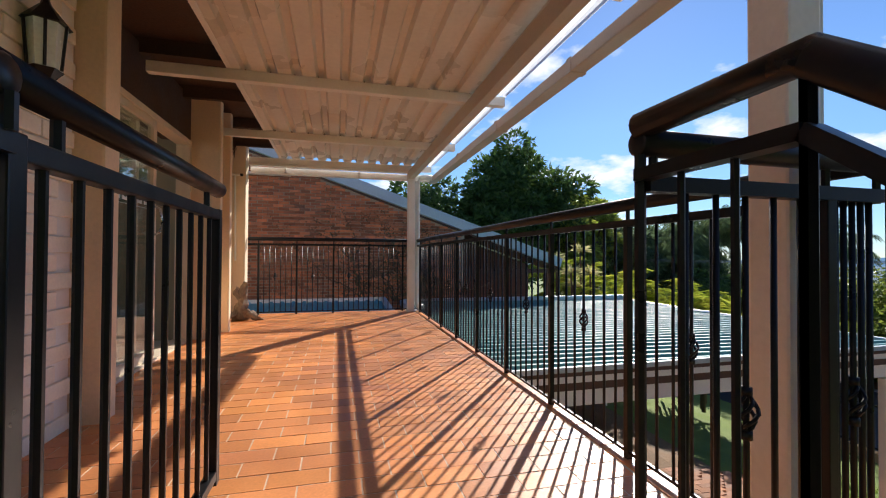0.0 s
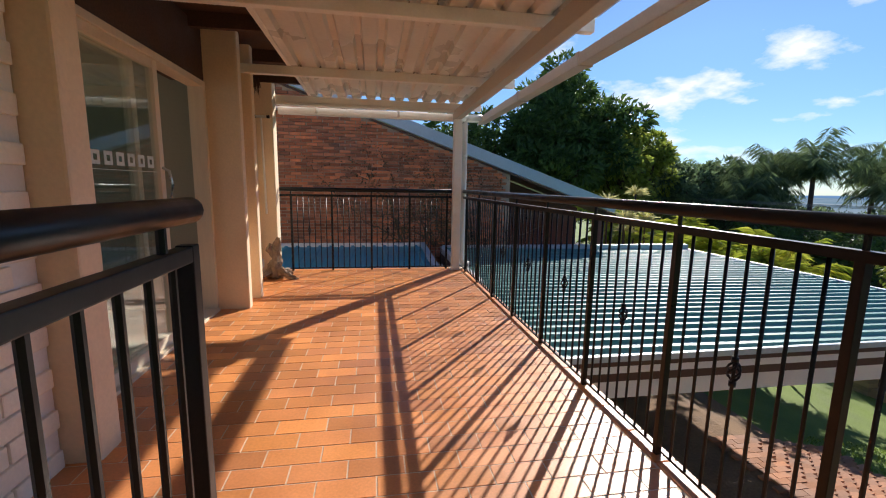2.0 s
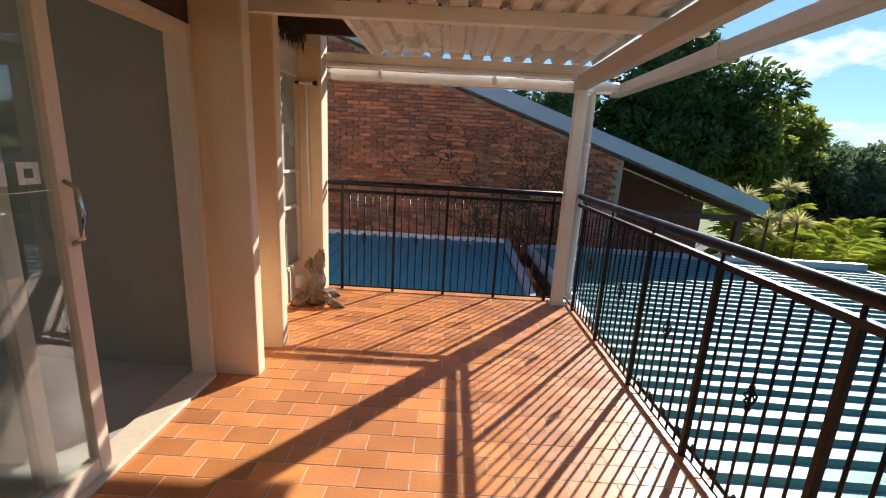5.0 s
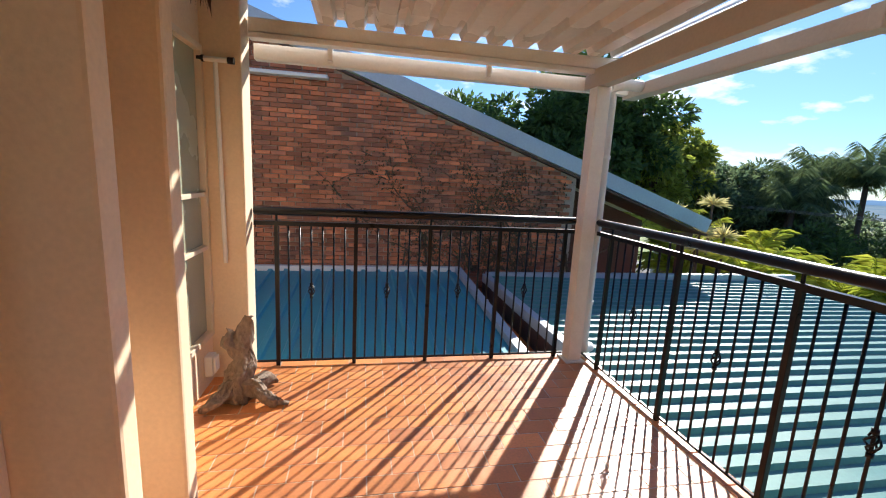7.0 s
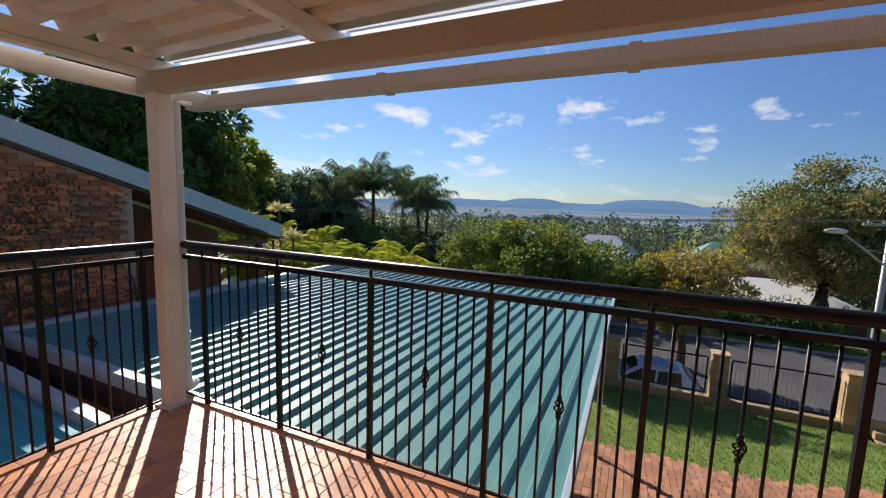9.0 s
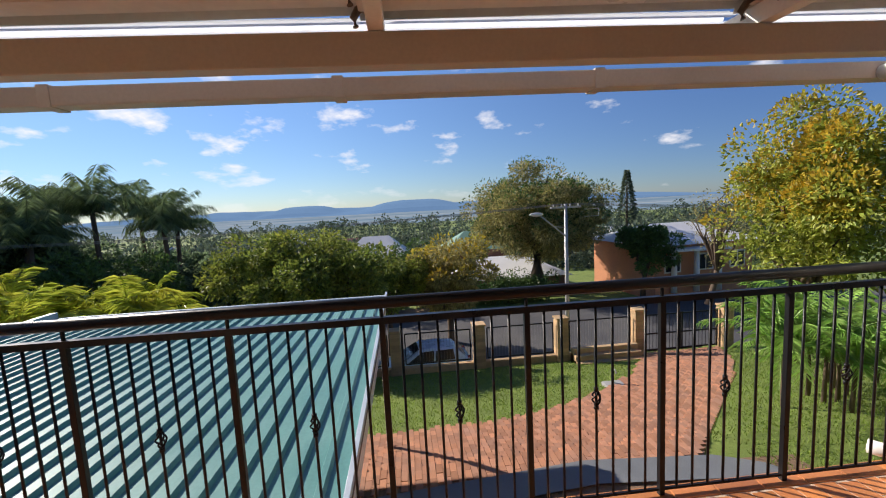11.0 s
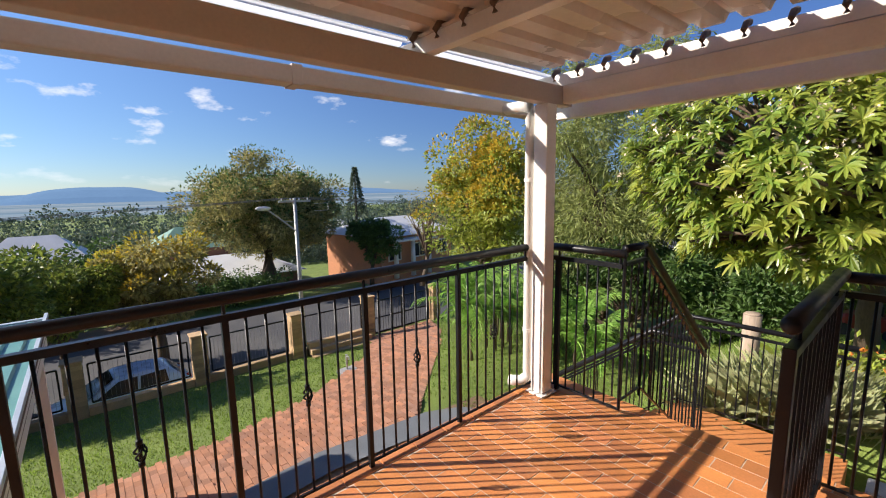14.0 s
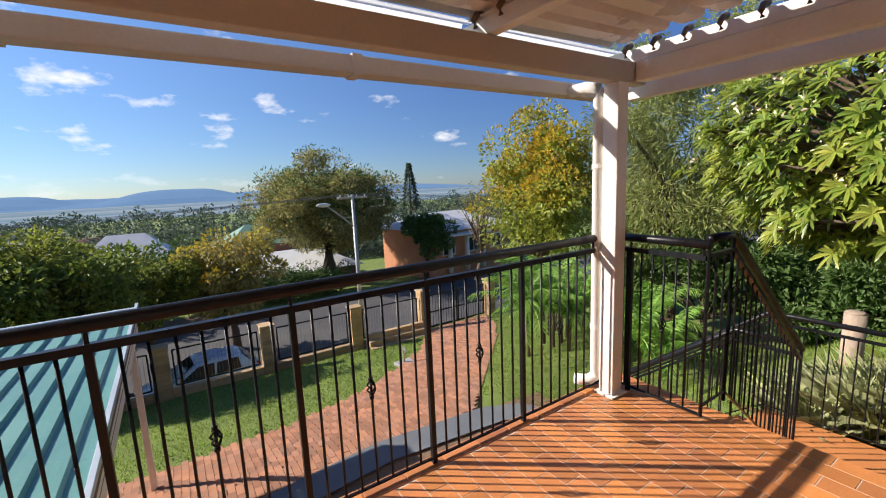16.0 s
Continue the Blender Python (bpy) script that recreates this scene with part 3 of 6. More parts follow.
part("window_wall", boxed(-2.66, HX + 0.004, 4.172, 4.80, -0.02, 2.28), M_PLASTER, wall)
part("window_wall", boxed(-2.66, HX + 0.004, 4.80, 5.218, -0.02, 0.28), M_PLASTER, wall)
part("window_wall", boxed(-2.66, HX + 0.004, 4.80, 5.218, 1.90, 2.28), M_PLASTER, wall)
part("lintel", boxed(-2.62, HX + 0.02, 1.80, 3.728, 1.872, 2.28), M_DARKWOOD, wall, "dark timber lintel over the door")
part("side_wall", boxed(-6.2, -2.66, 5.22, 5.40, -0.25, 2.6), M_PLASTER, wall)
# white painted brick by the entrance
wb = thing("wall_brick", "white painted brick wall beside the entrance", "wall", (-2.4, 0.2, 0), kind="structure")
part("backing", boxed(-2.6, -2.243, -2.6, 1.655, -0.9, 2.28), M_WHITE, wb)
wbm = finish(boxed(-0.02, 0.012, -0.108, 0.108, -0.037, 0.037, 0.006), "brick", M_WBRICK)
for r in range(29):
    for c in range(11):
        y = 1.54 - c * 0.225 - (0.1125 if r % 2 else 0)
        if y > -0.95:
            piece("brick", wbm, (-2.24 + random.uniform(-0.002, 0.003), y, 0.036 + r * 0.081), wb)
# eave of the house: dark boards with a ragged thatch edge
eave = thing("eave", "dark thatched eave overhanging the house front", "eave", (-2.3, 2.5, 2.2), kind="structure")
part("soffit", boxed(-2.7, -1.55, -2.6, 5.6, 2.32, 2.36), M_DARKWOOD, eave)
for i in range(9):
    y = -1.6 + i * 0.85
    part("rafter", boxed(-2.66, -1.56, y, y + 0.05, 2.21, 2.318), M_DARKWOOD, eave)
rng = np.random.default_rng(5)
cs = np.stack([rng.uniform(-2.38, -2.30, 500), rng.uniform(4.36, 5.18, 500), rng.uniform(2.17, 2.30, 500)], 1)
part("thatch_fringe", leaves("thatch_fringe", cs, np.stack([rng.normal(0, 0.15, 500), rng.normal(0, 0.25, 500), -np.ones(500)], 1), 0.12, 0.012, M_DARKWOOD, rng), None, eave)

# added fill lamp that brightens the room, set in an assumed, unseen window
room_fill = new("room_fill_light", bpy.data.lights.new("room_fill_light", "AREA"))
room_fill.data.shape, room_fill.data.size, room_fill.data.size_y = "RECTANGLE", 1.2, 2.7
room_fill.data.energy, room_fill.data.color = 9, (0.95, 0.98, 1.0)
room_fill.matrix_basis = look((-6.18, 2.0, 1.5), (-2, 2.0, 1.2), 90)
# room behind the door
room = thing("room", "plain pale room behind the sliding door", "room", (-4, 2, 0), kind="structure")
part("room_floor", boxed(-6.2, -2.5, -1.0, 5.2, -0.1, -0.005), M_ROOMFLOOR, room)
# far wall built round an assumed opening that lets extra light in
for yy0, yy1, zz0, zz1 in ((-1.0, 0.6, -0.1, 2.5), (3.4, 5.2, -0.1, 2.5), (0.6, 3.4, -0.1, 0.9), (0.6, 3.4, 2.1, 2.5)):
    part("room_wall", boxed(-6.3, -6.2, yy0, yy1, zz0, zz1), M_ROOMWALL, room)
part("room_wall", boxed(-6.2, -2.50, 3.80, 4.05, -0.1, 2.5), M_ROOMWALL, room)
part("room_wall", boxed(-6.2, -2.62, -1.1, -1.0, -0.1, 2.5), M_ROOMWALL, room)
part("room_ceiling", boxed(-6.3, -2.7, -1.1, 5.3, 2.5, 2.6), M_ROOMWALL, room)


def sash(bm, x, y0, y1, z0, z1, w=0.055, d=0.045):
    box(bm, x - d / 2, x + d / 2, y0, y0 + w, z0, z1, 0.004)
    box(bm, x - d / 2, x + d / 2, y1 - w, y1, z0, z1, 0.004)
    box(bm, x - d / 2 + 0.002, x + d / 2 - 0.002, y0 + w, y1 - w, z1 - w, z1, 0.003)
    box(bm, x - d / 2 + 0.002, x + d / 2 - 0.002, y0 + w, y1 - w, z0, z0 + w * 1.3, 0.003)
    return bm


door = thing("door_1", "open cream-framed sliding glass door with a chrome handle", "door", (HX, 2.8, 0), kind="structure")
bm = bmesh.new()
box(bm, HX - 0.09, HX + 0.03, 1.802, 1.84, 0, 1.87, 0.004)
box(bm, HX - 0.09, HX + 0.03, 3.69, 3.727, 0, 1.87, 0.004)
box(bm, HX - 0.09, HX + 0.03, 1.84, 3.69, 1.825, 1.87, 0.004)
box(bm, HX - 0.10, HX + 0.05, 1.84, 3.69, -0.008, 0.02, 0.003)
part("door_frame", bm, M_FRAME, door)
fixed = part("fixed_sash", sash(bmesh.new(), HX - 0.05, 1.842, 2.80, 0.021, 1.823), M_FRAME, door)
slide = part("sliding_sash", sash(bmesh.new(), HX + 0.0, 1.99, 2.97, 0.021, 1.823), M_FRAME, door)
for nm, x, y0, y1, par in (("pane", HX - 0.05, 1.895, 2.747, fixed), ("pane", HX, 2.043, 2.917, slide)):
    g = part(nm, boxed(x - 0.003, x + 0.003, y0, y1, 0.09, 1.77), M_GLASS, par)
    g.visible_shadow = False
for k in range(6):
    y = 2.28 + k * 0.105
    bm = bmesh.new()
    for a0, a1, c0, c1 in ((0, 0.07, 0, 0.02), (0, 0.07, 0.05, 0.07), (0, 0.02, 0.02, 0.05), (0.05, 0.07, 0.02, 0.05)):
        box(bm, HX + 0.0035, HX + 0.0045, y + a0, y + a1, 1.165 + c0, 1.165 + c1)
    part("decal", bm, M_DECAL, slide, "pale square safety decal")
part("decal_line", boxed(HX + 0.0035, HX + 0.0045, 2.05, 2.91, 1.14, 1.143), M_DECAL, slide)
part("handle", tube(bmesh.new(), [(HX + 0.022, 2.94, 0.95), (HX + 0.06, 2.94, 0.97), (HX + 0.075, 2.94, 1.06), (HX + 0.06, 2.94, 1.15), (HX + 0.022, 2.94, 1.17)], 0.009, 8), M_CHROME, slide, "chrome pull handle", True)

win = thing("window_1", "tall narrow cream-framed window with three panes", "window", (HX, 5.0, 0.28), kind="structure")
bm = bmesh.new()
box(bm, HX - 0.05, HX + 0.02, 4.802, 4.835, 0.282, 1.898, 0.003); box(bm, HX - 0.05, HX + 0.02, 5.18, 5.216, 0.282, 1.898, 0.003)
box(bm, HX - 0.05, HX + 0.02, 4.835, 5.18, 0.282, 0.315, 0.003); box(bm, HX - 0.05, HX + 0.02, 4.835, 5.18, 1.865, 1.898, 0.003)
for z in (0.80, 1.10):
    box(bm, HX - 0.045, HX + 0.015, 4.835, 5.18, z, z + 0.025, 0.003)
part("window_frame", bm, M_FRAME, win)
M_OBSCURE = surf("obscured_glass", (0.36, 0.38, 0.28), 0.25, vary=0.15, scale=3, fine=160, bump=0.4, depth=0.002)
for z0, z1 in ((0.316, 0.799), (0.826, 1.099), (1.126, 1.864)):
    part("pane", boxed(HX - 0.02, HX - 0.012, 4.836, 5.179, z0, z1), M_OBSCURE, win)

# washing-line bracket and cord pipe on the end pier
br = thing("wall_bracket", "white T-shaped bracket with a long pipe on the end pier", "bracket", (-2.31, 5.2, 1.83))
bm = bmesh.new()
tube(bm, [(-2.37, 5.195, 1.83), (-2.25, 5.195, 1.83)], 0.014, 10)
part("crossbar", bm, M_PVC, br)
for x in (-2.385, -2.235):
    part("end_cap", tube(bmesh.new(), [(x - 0.016, 5.195, 1.83), (x + 0.016, 5.195, 1.83)], 0.018, 10), M_IRON, br, "black end cap")
part("pipe", tube(bmesh.new(), [(-2.315, 5.20, 1.82), (-2.30, 5.20, 0.72)], 0.012, 10), M_PVC, br)
sock = thing("wall_socket", "white outdoor socket box low on the window wall", "socket", (-2.38, 5.05, 0.15))
part("case", boxed(-2.396, -2.35, 5.06, 5.14, 0.08, 0.2, 0.008), M_PVC, sock)
part("lid", boxed(-2.349, -2.335, 5.065, 5.135, 0.1, 0.19, 0.005), M_PVC, sock)

# ---- balcony roof ----
BZ0, BZ1 = 1.905, 2.025


def fall(y):
    """The roof rises slightly towards the stairs."""
    return 0.03 * (1 - y / 5.3)


def tilt(bm):
    for v in bm.verts:
        v.co.z += fall(v.co.y)
    return bm


roof = thing("patio_roof", "white steel patio roof frame over the balcony", "roof frame", (0, 2.6, 1.9), kind="structure")
part("front_beam", tilt(boxed(-0.04, 0.04, -0.135, 5.445, BZ0, BZ1, 0.006)), M_GUTTER, roof)
part("gutter", tilt(boxed(0.31, 0.41, -0.28, 5.53, 1.89, 1.972, 0.008)), M_GUTTER, roof)
part("end_fascia", tilt(boxed(-2.18, 0.306, 5.45, 5.52, 1.91, 2.0, 0.006)), M_WHITE, roof)
part("end_fascia", tilt(boxed(-2.28, 0.306, -0.28, -0.21, 1.85, 1.955, 0.006)), M_WHITE, roof)
PURLINS = [-0.06, 1.06, 2.58, 4.08, 5.36]
for i, y in enumerate(PURLINS):
    part("purlin", tilt(boxed(-2.30 if i in (1, 2, 3) else -2.18, 0.305, y - 0.03, y + 0.03, BZ1 + 0.003, 2.105, 0.005)), M_WHITE, roof)
for y, z in ((-0.06, 1.915), (5.36, 1.995)):
    part("end_beam", tilt(boxed(-2.18, -0.042, y - 0.04, y + 0.04, z, BZ1, 0.006)), M_WHITE, roof)
for x in (-1.75, -0.75):
    part("fascia_bracket", tilt(boxed(x, x + 0.03, 5.405, 5.449, 1.93, 2.02, 0.003)), M_WHITE, roof)
part("edge_angle", tilt(boxed(-1.80, -1.765, -0.2, 5.3, 2.104, 2.19, 0.004)), M_WHITE, roof)
for y in (1.55, 2.75, 3.95):
    part("gutter_joint", tilt(boxed(0.304, 0.416, y, y + 0.05, 1.884, 1.978, 0.004)), M_GUTTER, roof)
# folded hooks where the sheet ribs sit on each purlin
hook = bmesh.new()
tube(hook, [(0, 0.0, 0.01), (0, 0.035, 0.0), (0.004, 0.055, -0.03), (0, 0.048, -0.062)], [0.018, 0.016, 0.014, 0.012], 7)
hook = finish(hook, "clip", M_HOOK)
for y in PURLINS[:4]:
    for k in range(11):
        piece("clip", hook, (-1.70 + k * 0.17, y + 0.025, 2.115 + fall(y)), roof)
# profiled sheets, in runs between the purlins, each lapping the next
SHEET = []
x = -1.80
while x < 0.06:
    SHEET += [(x, 0), (x + 0.095, 0), (x + 0.112, 0.036), (x + 0.153, 0.036)]
    x += 0.17
SHEET.append((x, 0))
bm = bmesh.new()
for k, (y0, y1) in enumerate(zip([0.06, 1.03, 2.55, 4.05], [1.12, 2.64, 4.14, 5.33])):
    for lift in (0.0, 0.0022):
        row0 = [bm.verts.new((px, y0, 2.112 + pz + lift + 0.012)) for px, pz in SHEET]
        row1 = [bm.verts.new((px, y1, 2.104 + pz + lift)) for px, pz in SHEET]
        for i in range(len(SHEET) - 1):
            bm.faces.new((row0[i], row0[i + 1], row1[i + 1], row1[i]))
tilt(bm)
tagged(new("ceiling", finish(bm, "ceiling", M_SHEET)), "white profiled steel sheets of the patio roof", "ceiling", kind="structure")

CLEAR = []
x = 0.062
while x < 0.34:
    CLEAR += [(x, 0), (x + 0.05, 0), (x + 0.06, 0.03), (x + 0.085, 0.03)]
    x += 0.1
bm = bmesh.new()
for y0, y1 in zip([-0.2, 1.09, 2.61, 4.11], [1.03, 2.55, 4.05, 5.33]):
    row0 = [bm.verts.new((px, y0, 2.108 + pz)) for px, pz in CLEAR]
    row1 = [bm.verts.new((px, y1, 2.108 + pz)) for px, pz in CLEAR]
    for i in range(len(CLEAR) - 1):
        bm.faces.new((row0[i], row0[i + 1], row1[i + 1], row1[i]))
tilt(bm)
tagged(new("ceiling_strip", finish(bm, "ceiling_strip", M_CLEAR)), "milky translucent strip of roof sheet above the gutter", "ceiling", kind="structure")

for y in (5.30, 0.10):
    p = thing("roof_post", "white square steel post with a downpipe, standing on the tiles", "post", (0, y, 0), "roof posts")
    part("shaft", boxed(-0.05, 0.05, y - 0.05, y + 0.05, 0.012, BZ0 - 0.001 + fall(y), 0.008), M_WHITE, p)
    part("base_plate", boxed(-0.075, 0.075, y - 0.075, y + 0.075, 0.0, 0.012, 0.003), M_WHITE, p)
    elbow = [(0.308, y + 0.02, 1.945), (0.2, y + 0.02, 1.945), (0.115, y + 0.02, 1.93), (0.095, y + 0.02, 1.86), (0.095, y + 0.02, 0.14)]
    elbow += [(0.1, y + 0.02, 0.09), (0.125, y + 0.05, 0.058), (0.17, y + 0.08, 0.05), (0.205, y + 0.10, 0.05)]
    part("downpipe", tube(bmesh.new(), elbow, 0.037, 14), M_PVC, p, "white plastic downpipe", True)
    for z in (0.42, 1.45):
        part("pipe_clip", tube(bmesh.new(), [(0.095, y + 0.02, z), (0.095, y + 0.02, z + 0.025)], 0.042, 14), M_PVC, p)

# ---- railings ----
HAND_Z, MID_Z = 1.015, 0.94
BAL = finish(tube(bmesh.new(), [(0, 0, 0.035), (0, 0, MID_Z - 0.012)], 0.0062, 6), "baluster", M_IRON, True)
bm = bmesh.new()
for k in range(4):
    a0 = k * math.pi / 2
    pts = []
    for i in range(9):
        u = i / 8
        a = a0 + u * math.pi * 1.2
        r = 0.004 + 0.016 * math.sin(u * math.pi)
        pts.append((r * math.cos(a), r * math.sin(a), 0.472 + u * 0.072))
    tube(bm, pts, 0.0042, 5)
tube(bm, [(0, 0, 0.455), (0, 0, 0.472)], 0.011, 8); tube(bm, [(0, 0, 0.54), (0, 0, 0.556)], 0.011, 8)
BASKET = finish(bm, "basket", M_IRON, True)
RPOST = finish(boxed(-0.0125, 0.0125, -0.0125, 0.0125, -0.01, MID_Z - 0.012, 0.002), "post", M_IRON)
RISER = finish(tube(bmesh.new(), [(0, 0, MID_Z + 0.01), (0, 0, HAND_Z - 0.02)], 0.008, 6), "riser", M_IRON)


def railing(name, label, p, q, posts, per_bay, ends=(0, 0), drop=0.0):
    """A straight railing from p to q with posts at the given shares of its length."""
    p, q = Vector(p), Vector(q)
    d = q - p
    t = thing(name, label, "railing", p)
    rz = math.degrees(math.atan2(d.y, d.x))
    u = d.normalized()
    hp, hq = p + u * -ends[0] + Vector((0, 0, HAND_Z)), q + u * ends[1] + Vector((0, 0, HAND_Z))
    part("handrail", tube(bmesh.new(), [hp, hp + u * 0.004, hq - u * 0.004, hq], [0.02, 0.025, 0.025, 0.02], 14), M_IRON, t, "round black handrail", True)
    part("mid_rail", bar(bmesh.new(), p + Vector((0, 0, MID_Z)), q + Vector((0, 0, MID_Z)), 0.03, 0.028), M_IRON, t)
    part("bottom_rail", bar(bmesh.new(), p + Vector((0, 0, 0.03)), q + Vector((0, 0, 0.03)), 0.012, 0.012), M_IRON, t)
    for i, s in enumerate(posts):
        at = p + d * s
        if 0 < s < 0.965:
            piece("post", RPOST, at, t, rz)
        piece("riser", RISER, at, t)
        if i + 1 < len(posts):
            n = per_bay
            for k in range(1, n):
                pos = p + d * (s + (posts[i + 1] - s) * k / n)
                b = piece("baluster", BAL, pos, t, random.uniform(0, 90))
                if k == n // 2:
                    bk = new("basket", BASKET)
                    bk.parent = b
    return t


RX = 0.10
railing("balcony_railing", "black iron balcony railing with twisted basket balusters", (RX, 5.36, 0), (RX, -0.02, 0),
        [(5.36 - y) / 5.38 for y in (5.12, 4.50, 3.88, 3.26, 2.64, 2.02, 1.40, 0.78, 0.16)], 8)
railing("balcony_railing", "black iron railing across the end of the balcony", (-2.18, 5.36, 0), (RX, 5.36, 0),
        [(x + 2.18) / 2.28 for x in (-2.05, -1.565, -1.08, -0.595, -0.11)], 7, (0.0, 0))
railing("balcony_railing", "short black iron railing from the post to the stairs", (RX, -0.02, 0), (-0.49, -0.02, 0),
        [0.0, 0.25, 0.97], 6, (0, 0.02))
railing("balcony_railing", "short black iron railing from the gate to the house", (-1.40, -0.08, 0), (-2.29, -0.08, 0), [0.0, 0.5, 0.96], 6)


def sloped_rail(name, label, pts, step, height=0.93):
    """A railing over stairs: pts are points on the treads' line."""
    t = thing(name, label, "railing", pts[0])
    up = Vector((0, 0, 1))
    top = [Vector(p) + up * (height + 0.09) for p in pts]
    part("handrail", tube(bmesh.new(), top, 0.025, 14), M_IRON, t, "round black handrail", True)
    bm = bmesh.new()
    for a, b in zip(pts, pts[1:]):
        bar(bm, Vector(a) + up * height, Vector(b) + up * height, 0.03, 0.022)
        bar(bm, Vector(a) + up * 0.06, Vector(b) + up * 0.06, 0.012, 0.012)
    part("mid_rail", bm, M_IRON, t)
    for a, b in zip(pts, pts[1:]):
        a, b = Vector(a), Vector(b)
        n = max(int((b - a).to_2d().length / step), 2)
        for k in range(n + 1):
            p = a.lerp(b, k / n)
            thick = k in (0, n)
            part("post" if thick else "baluster", tube(bmesh.new(), [p + up * (0.0 if thick else 0.06), p + up * (height + (0.08 if thick else 0))], 0.010 if thick else 0.006, 6), M_IRON, t)
    return t


sloped_rail("stair_railing", "black iron stair railing bending down from the balcony", [(-0.50, -0.02, 0.025), (-0.50, -0.30, 0.025), (-0.50, -1.58, LAND_Z)], 0.075)
sloped_rail("stair_railing", "black iron railing round the far side of the landing", [(-1.38, -2.4, LAND_Z), (-0.02, -2.4, LAND_Z), (1.5, -2.4, -2.19)], 0.09)
sloped_rail("stair_railing", "black iron railing down the lower flight of stairs", [(-0.42, -1.66, LAND_Z), (-0.02, -1.66, LAND_Z), (1.5, -1.66, -2.19)], 0.09)

# gate leaf standing open along the entrance
gate = thing("gate", "open black iron gate leaf with a round top rail", "gate", (-1.42, -0.05, 0))
GY0, GY1, GXX = -0.05, 0.92, -1.435
part("handrail", tube(bmesh.new(), [(GXX, GY0 - 0.02, HAND_Z + 0.015), (GXX, GY1 + 0.01, HAND_Z + 0.015), (GXX, GY1 + 0.016, HAND_Z + 0.015)], [0.027, 0.027, 0.021], 14), M_IRON, gate, "round black top rail", True)
part("top_bar", boxed(GXX - 0.016, GXX + 0.016, GY0, GY1, 0.925, 0.957, 0.003), M_IRON, gate)
part("bottom_bar", boxed(GXX - 0.016, GXX + 0.016, GY0, GY1, 0.05, 0.08, 0.003), M_IRON, gate)
for y in (GY0 + 0.016, GY1 - 0.016):
    part("stile", boxed(GXX - 0.017, GXX + 0.017, y - 0.017, y + 0.017, 0.03, 0.96, 0.003), M_IRON, gate)
for k in range(1, 11):
    y = GY0 + (GY1 - GY0) * k / 11
    part("bar", tube(bmesh.new(), [(GXX, y, 0.08), (GXX, y, 0.925)], 0.0075, 6), M_IRON, gate)
for y in (GY0 + 0.12, GY1 - 0.12):
    part("riser", tube(bmesh.new(), [(GXX, y, 0.957), (GXX, y, HAND_Z)], 0.009, 6), M_IRON, gate)

# ---- driftwood and lantern ----
rng = np.random.default_rng(11)
bm = bmesh.new()
for pts, r in (([(-2.12, 4.93, -0.005), (-2.12, 4.95, 0.12), (-2.08, 5.0, 0.25), (-2.12, 5.03, 0.40), (-2.06, 5.02, 0.52)], [0.11, 0.09, 0.075, 0.06, 0.025]),
               ([(-2.1, 4.95, 0.10), (-1.98, 4.9, 0.08), (-1.86, 4.83, 0.03), (-1.80, 4.82, 0.012)], [0.07, 0.05, 0.03, 0.012]),
               ([(-2.12, 4.95, 0.09), (-2.2, 4.83, 0.08), (-2.27, 4.72, 0.03)], [0.07, 0.05, 0.02]),
               ([(-2.1, 4.97, 0.06), (-1.98, 5.08, 0.06), (-1.92, 5.13, 0.02)], [0.06, 0.04, 0.015]),
               ([(-2.1, 5.0, 0.28), (-2.18, 4.97, 0.36), (-2.17, 4.96, 0.46)], [0.06, 0.05, 0.02])):
    tube(bm, pts, r, 9)
bmesh.ops.subdivide_edges(bm, edges=bm.edges[:], cuts=3, use_grid_fill=True)
bmesh.ops.scale(bm, vec=(0.82, 0.82, 0.9), space=Matrix.Translation((2.1, -4.95, 0)), verts=bm.verts[:])
for v in bm.verts:
    n3 = noise.noise_vector(v.co * 14)
    n4 = noise.noise_vector(v.co * 38)
    v.co += n3 * 0.035 + n4 * 0.016
    v.co.z = max(v.co.z, 0.0)
    v.co.x -= 0.07
tagged(new("driftwood", finish(bm, "driftwood", M_DRIFT, True)), "gnarled grey driftwood stump standing by the wall", "driftwood")

lan = thing("wall_lantern", "black wall lantern with frosted glass panes", "lamp", (-2.30, 1.33, 1.64))
lx, ly, lz = -2.17, 1.33, 1.63
part("wall_plate", boxed(-2.302, -2.285, ly - 0.05, ly + 0.05, lz - 0.12, lz + 0.12, 0.006), M_IRON, lan)
part("arm", tube(bmesh.new(), [(-2.288, ly, lz - 0.1), (-2.22, ly, lz - 0.17), (lx, ly, lz - 0.13)], 0.01, 8), M_IRON, lan)
bm = bmesh.new()
bmesh.ops.create_cone(bm, cap_ends=True, segments=6, radius1=0.085, radius2=0.02, depth=0.08, matrix=Matrix.Translation((lx, ly, lz + 0.13)))
bmesh.ops.create_cone(bm, cap_ends=True, segments=6, radius1=0.02, radius2=0.005, depth=0.05, matrix=Matrix.Translation((lx, ly, lz + 0.19)))
part("cap", bm, M_IRON, lan)
bm = bmesh.new()
bmesh.ops.create_cone(bm, cap_ends=True, segments=6, radius1=0.03, radius2=0.06, depth=0.04, matrix=Matrix.Translation((lx, ly, lz - 0.11)))
bmesh.ops.create_cone(bm, cap_ends=True, segments=6, radius1=0.004, radius2=0.03, depth=0.05, matrix=Matrix.Translation((lx, ly, lz - 0.155)))
part("foot", bm, M_IRON, lan)
bm = bmesh.new()
bmesh.ops.create_cone(bm, cap_ends=True, segments=6, radius1=0.055, radius2=0.07, depth=0.18, matrix=Matrix.Translation((lx, ly, lz)))
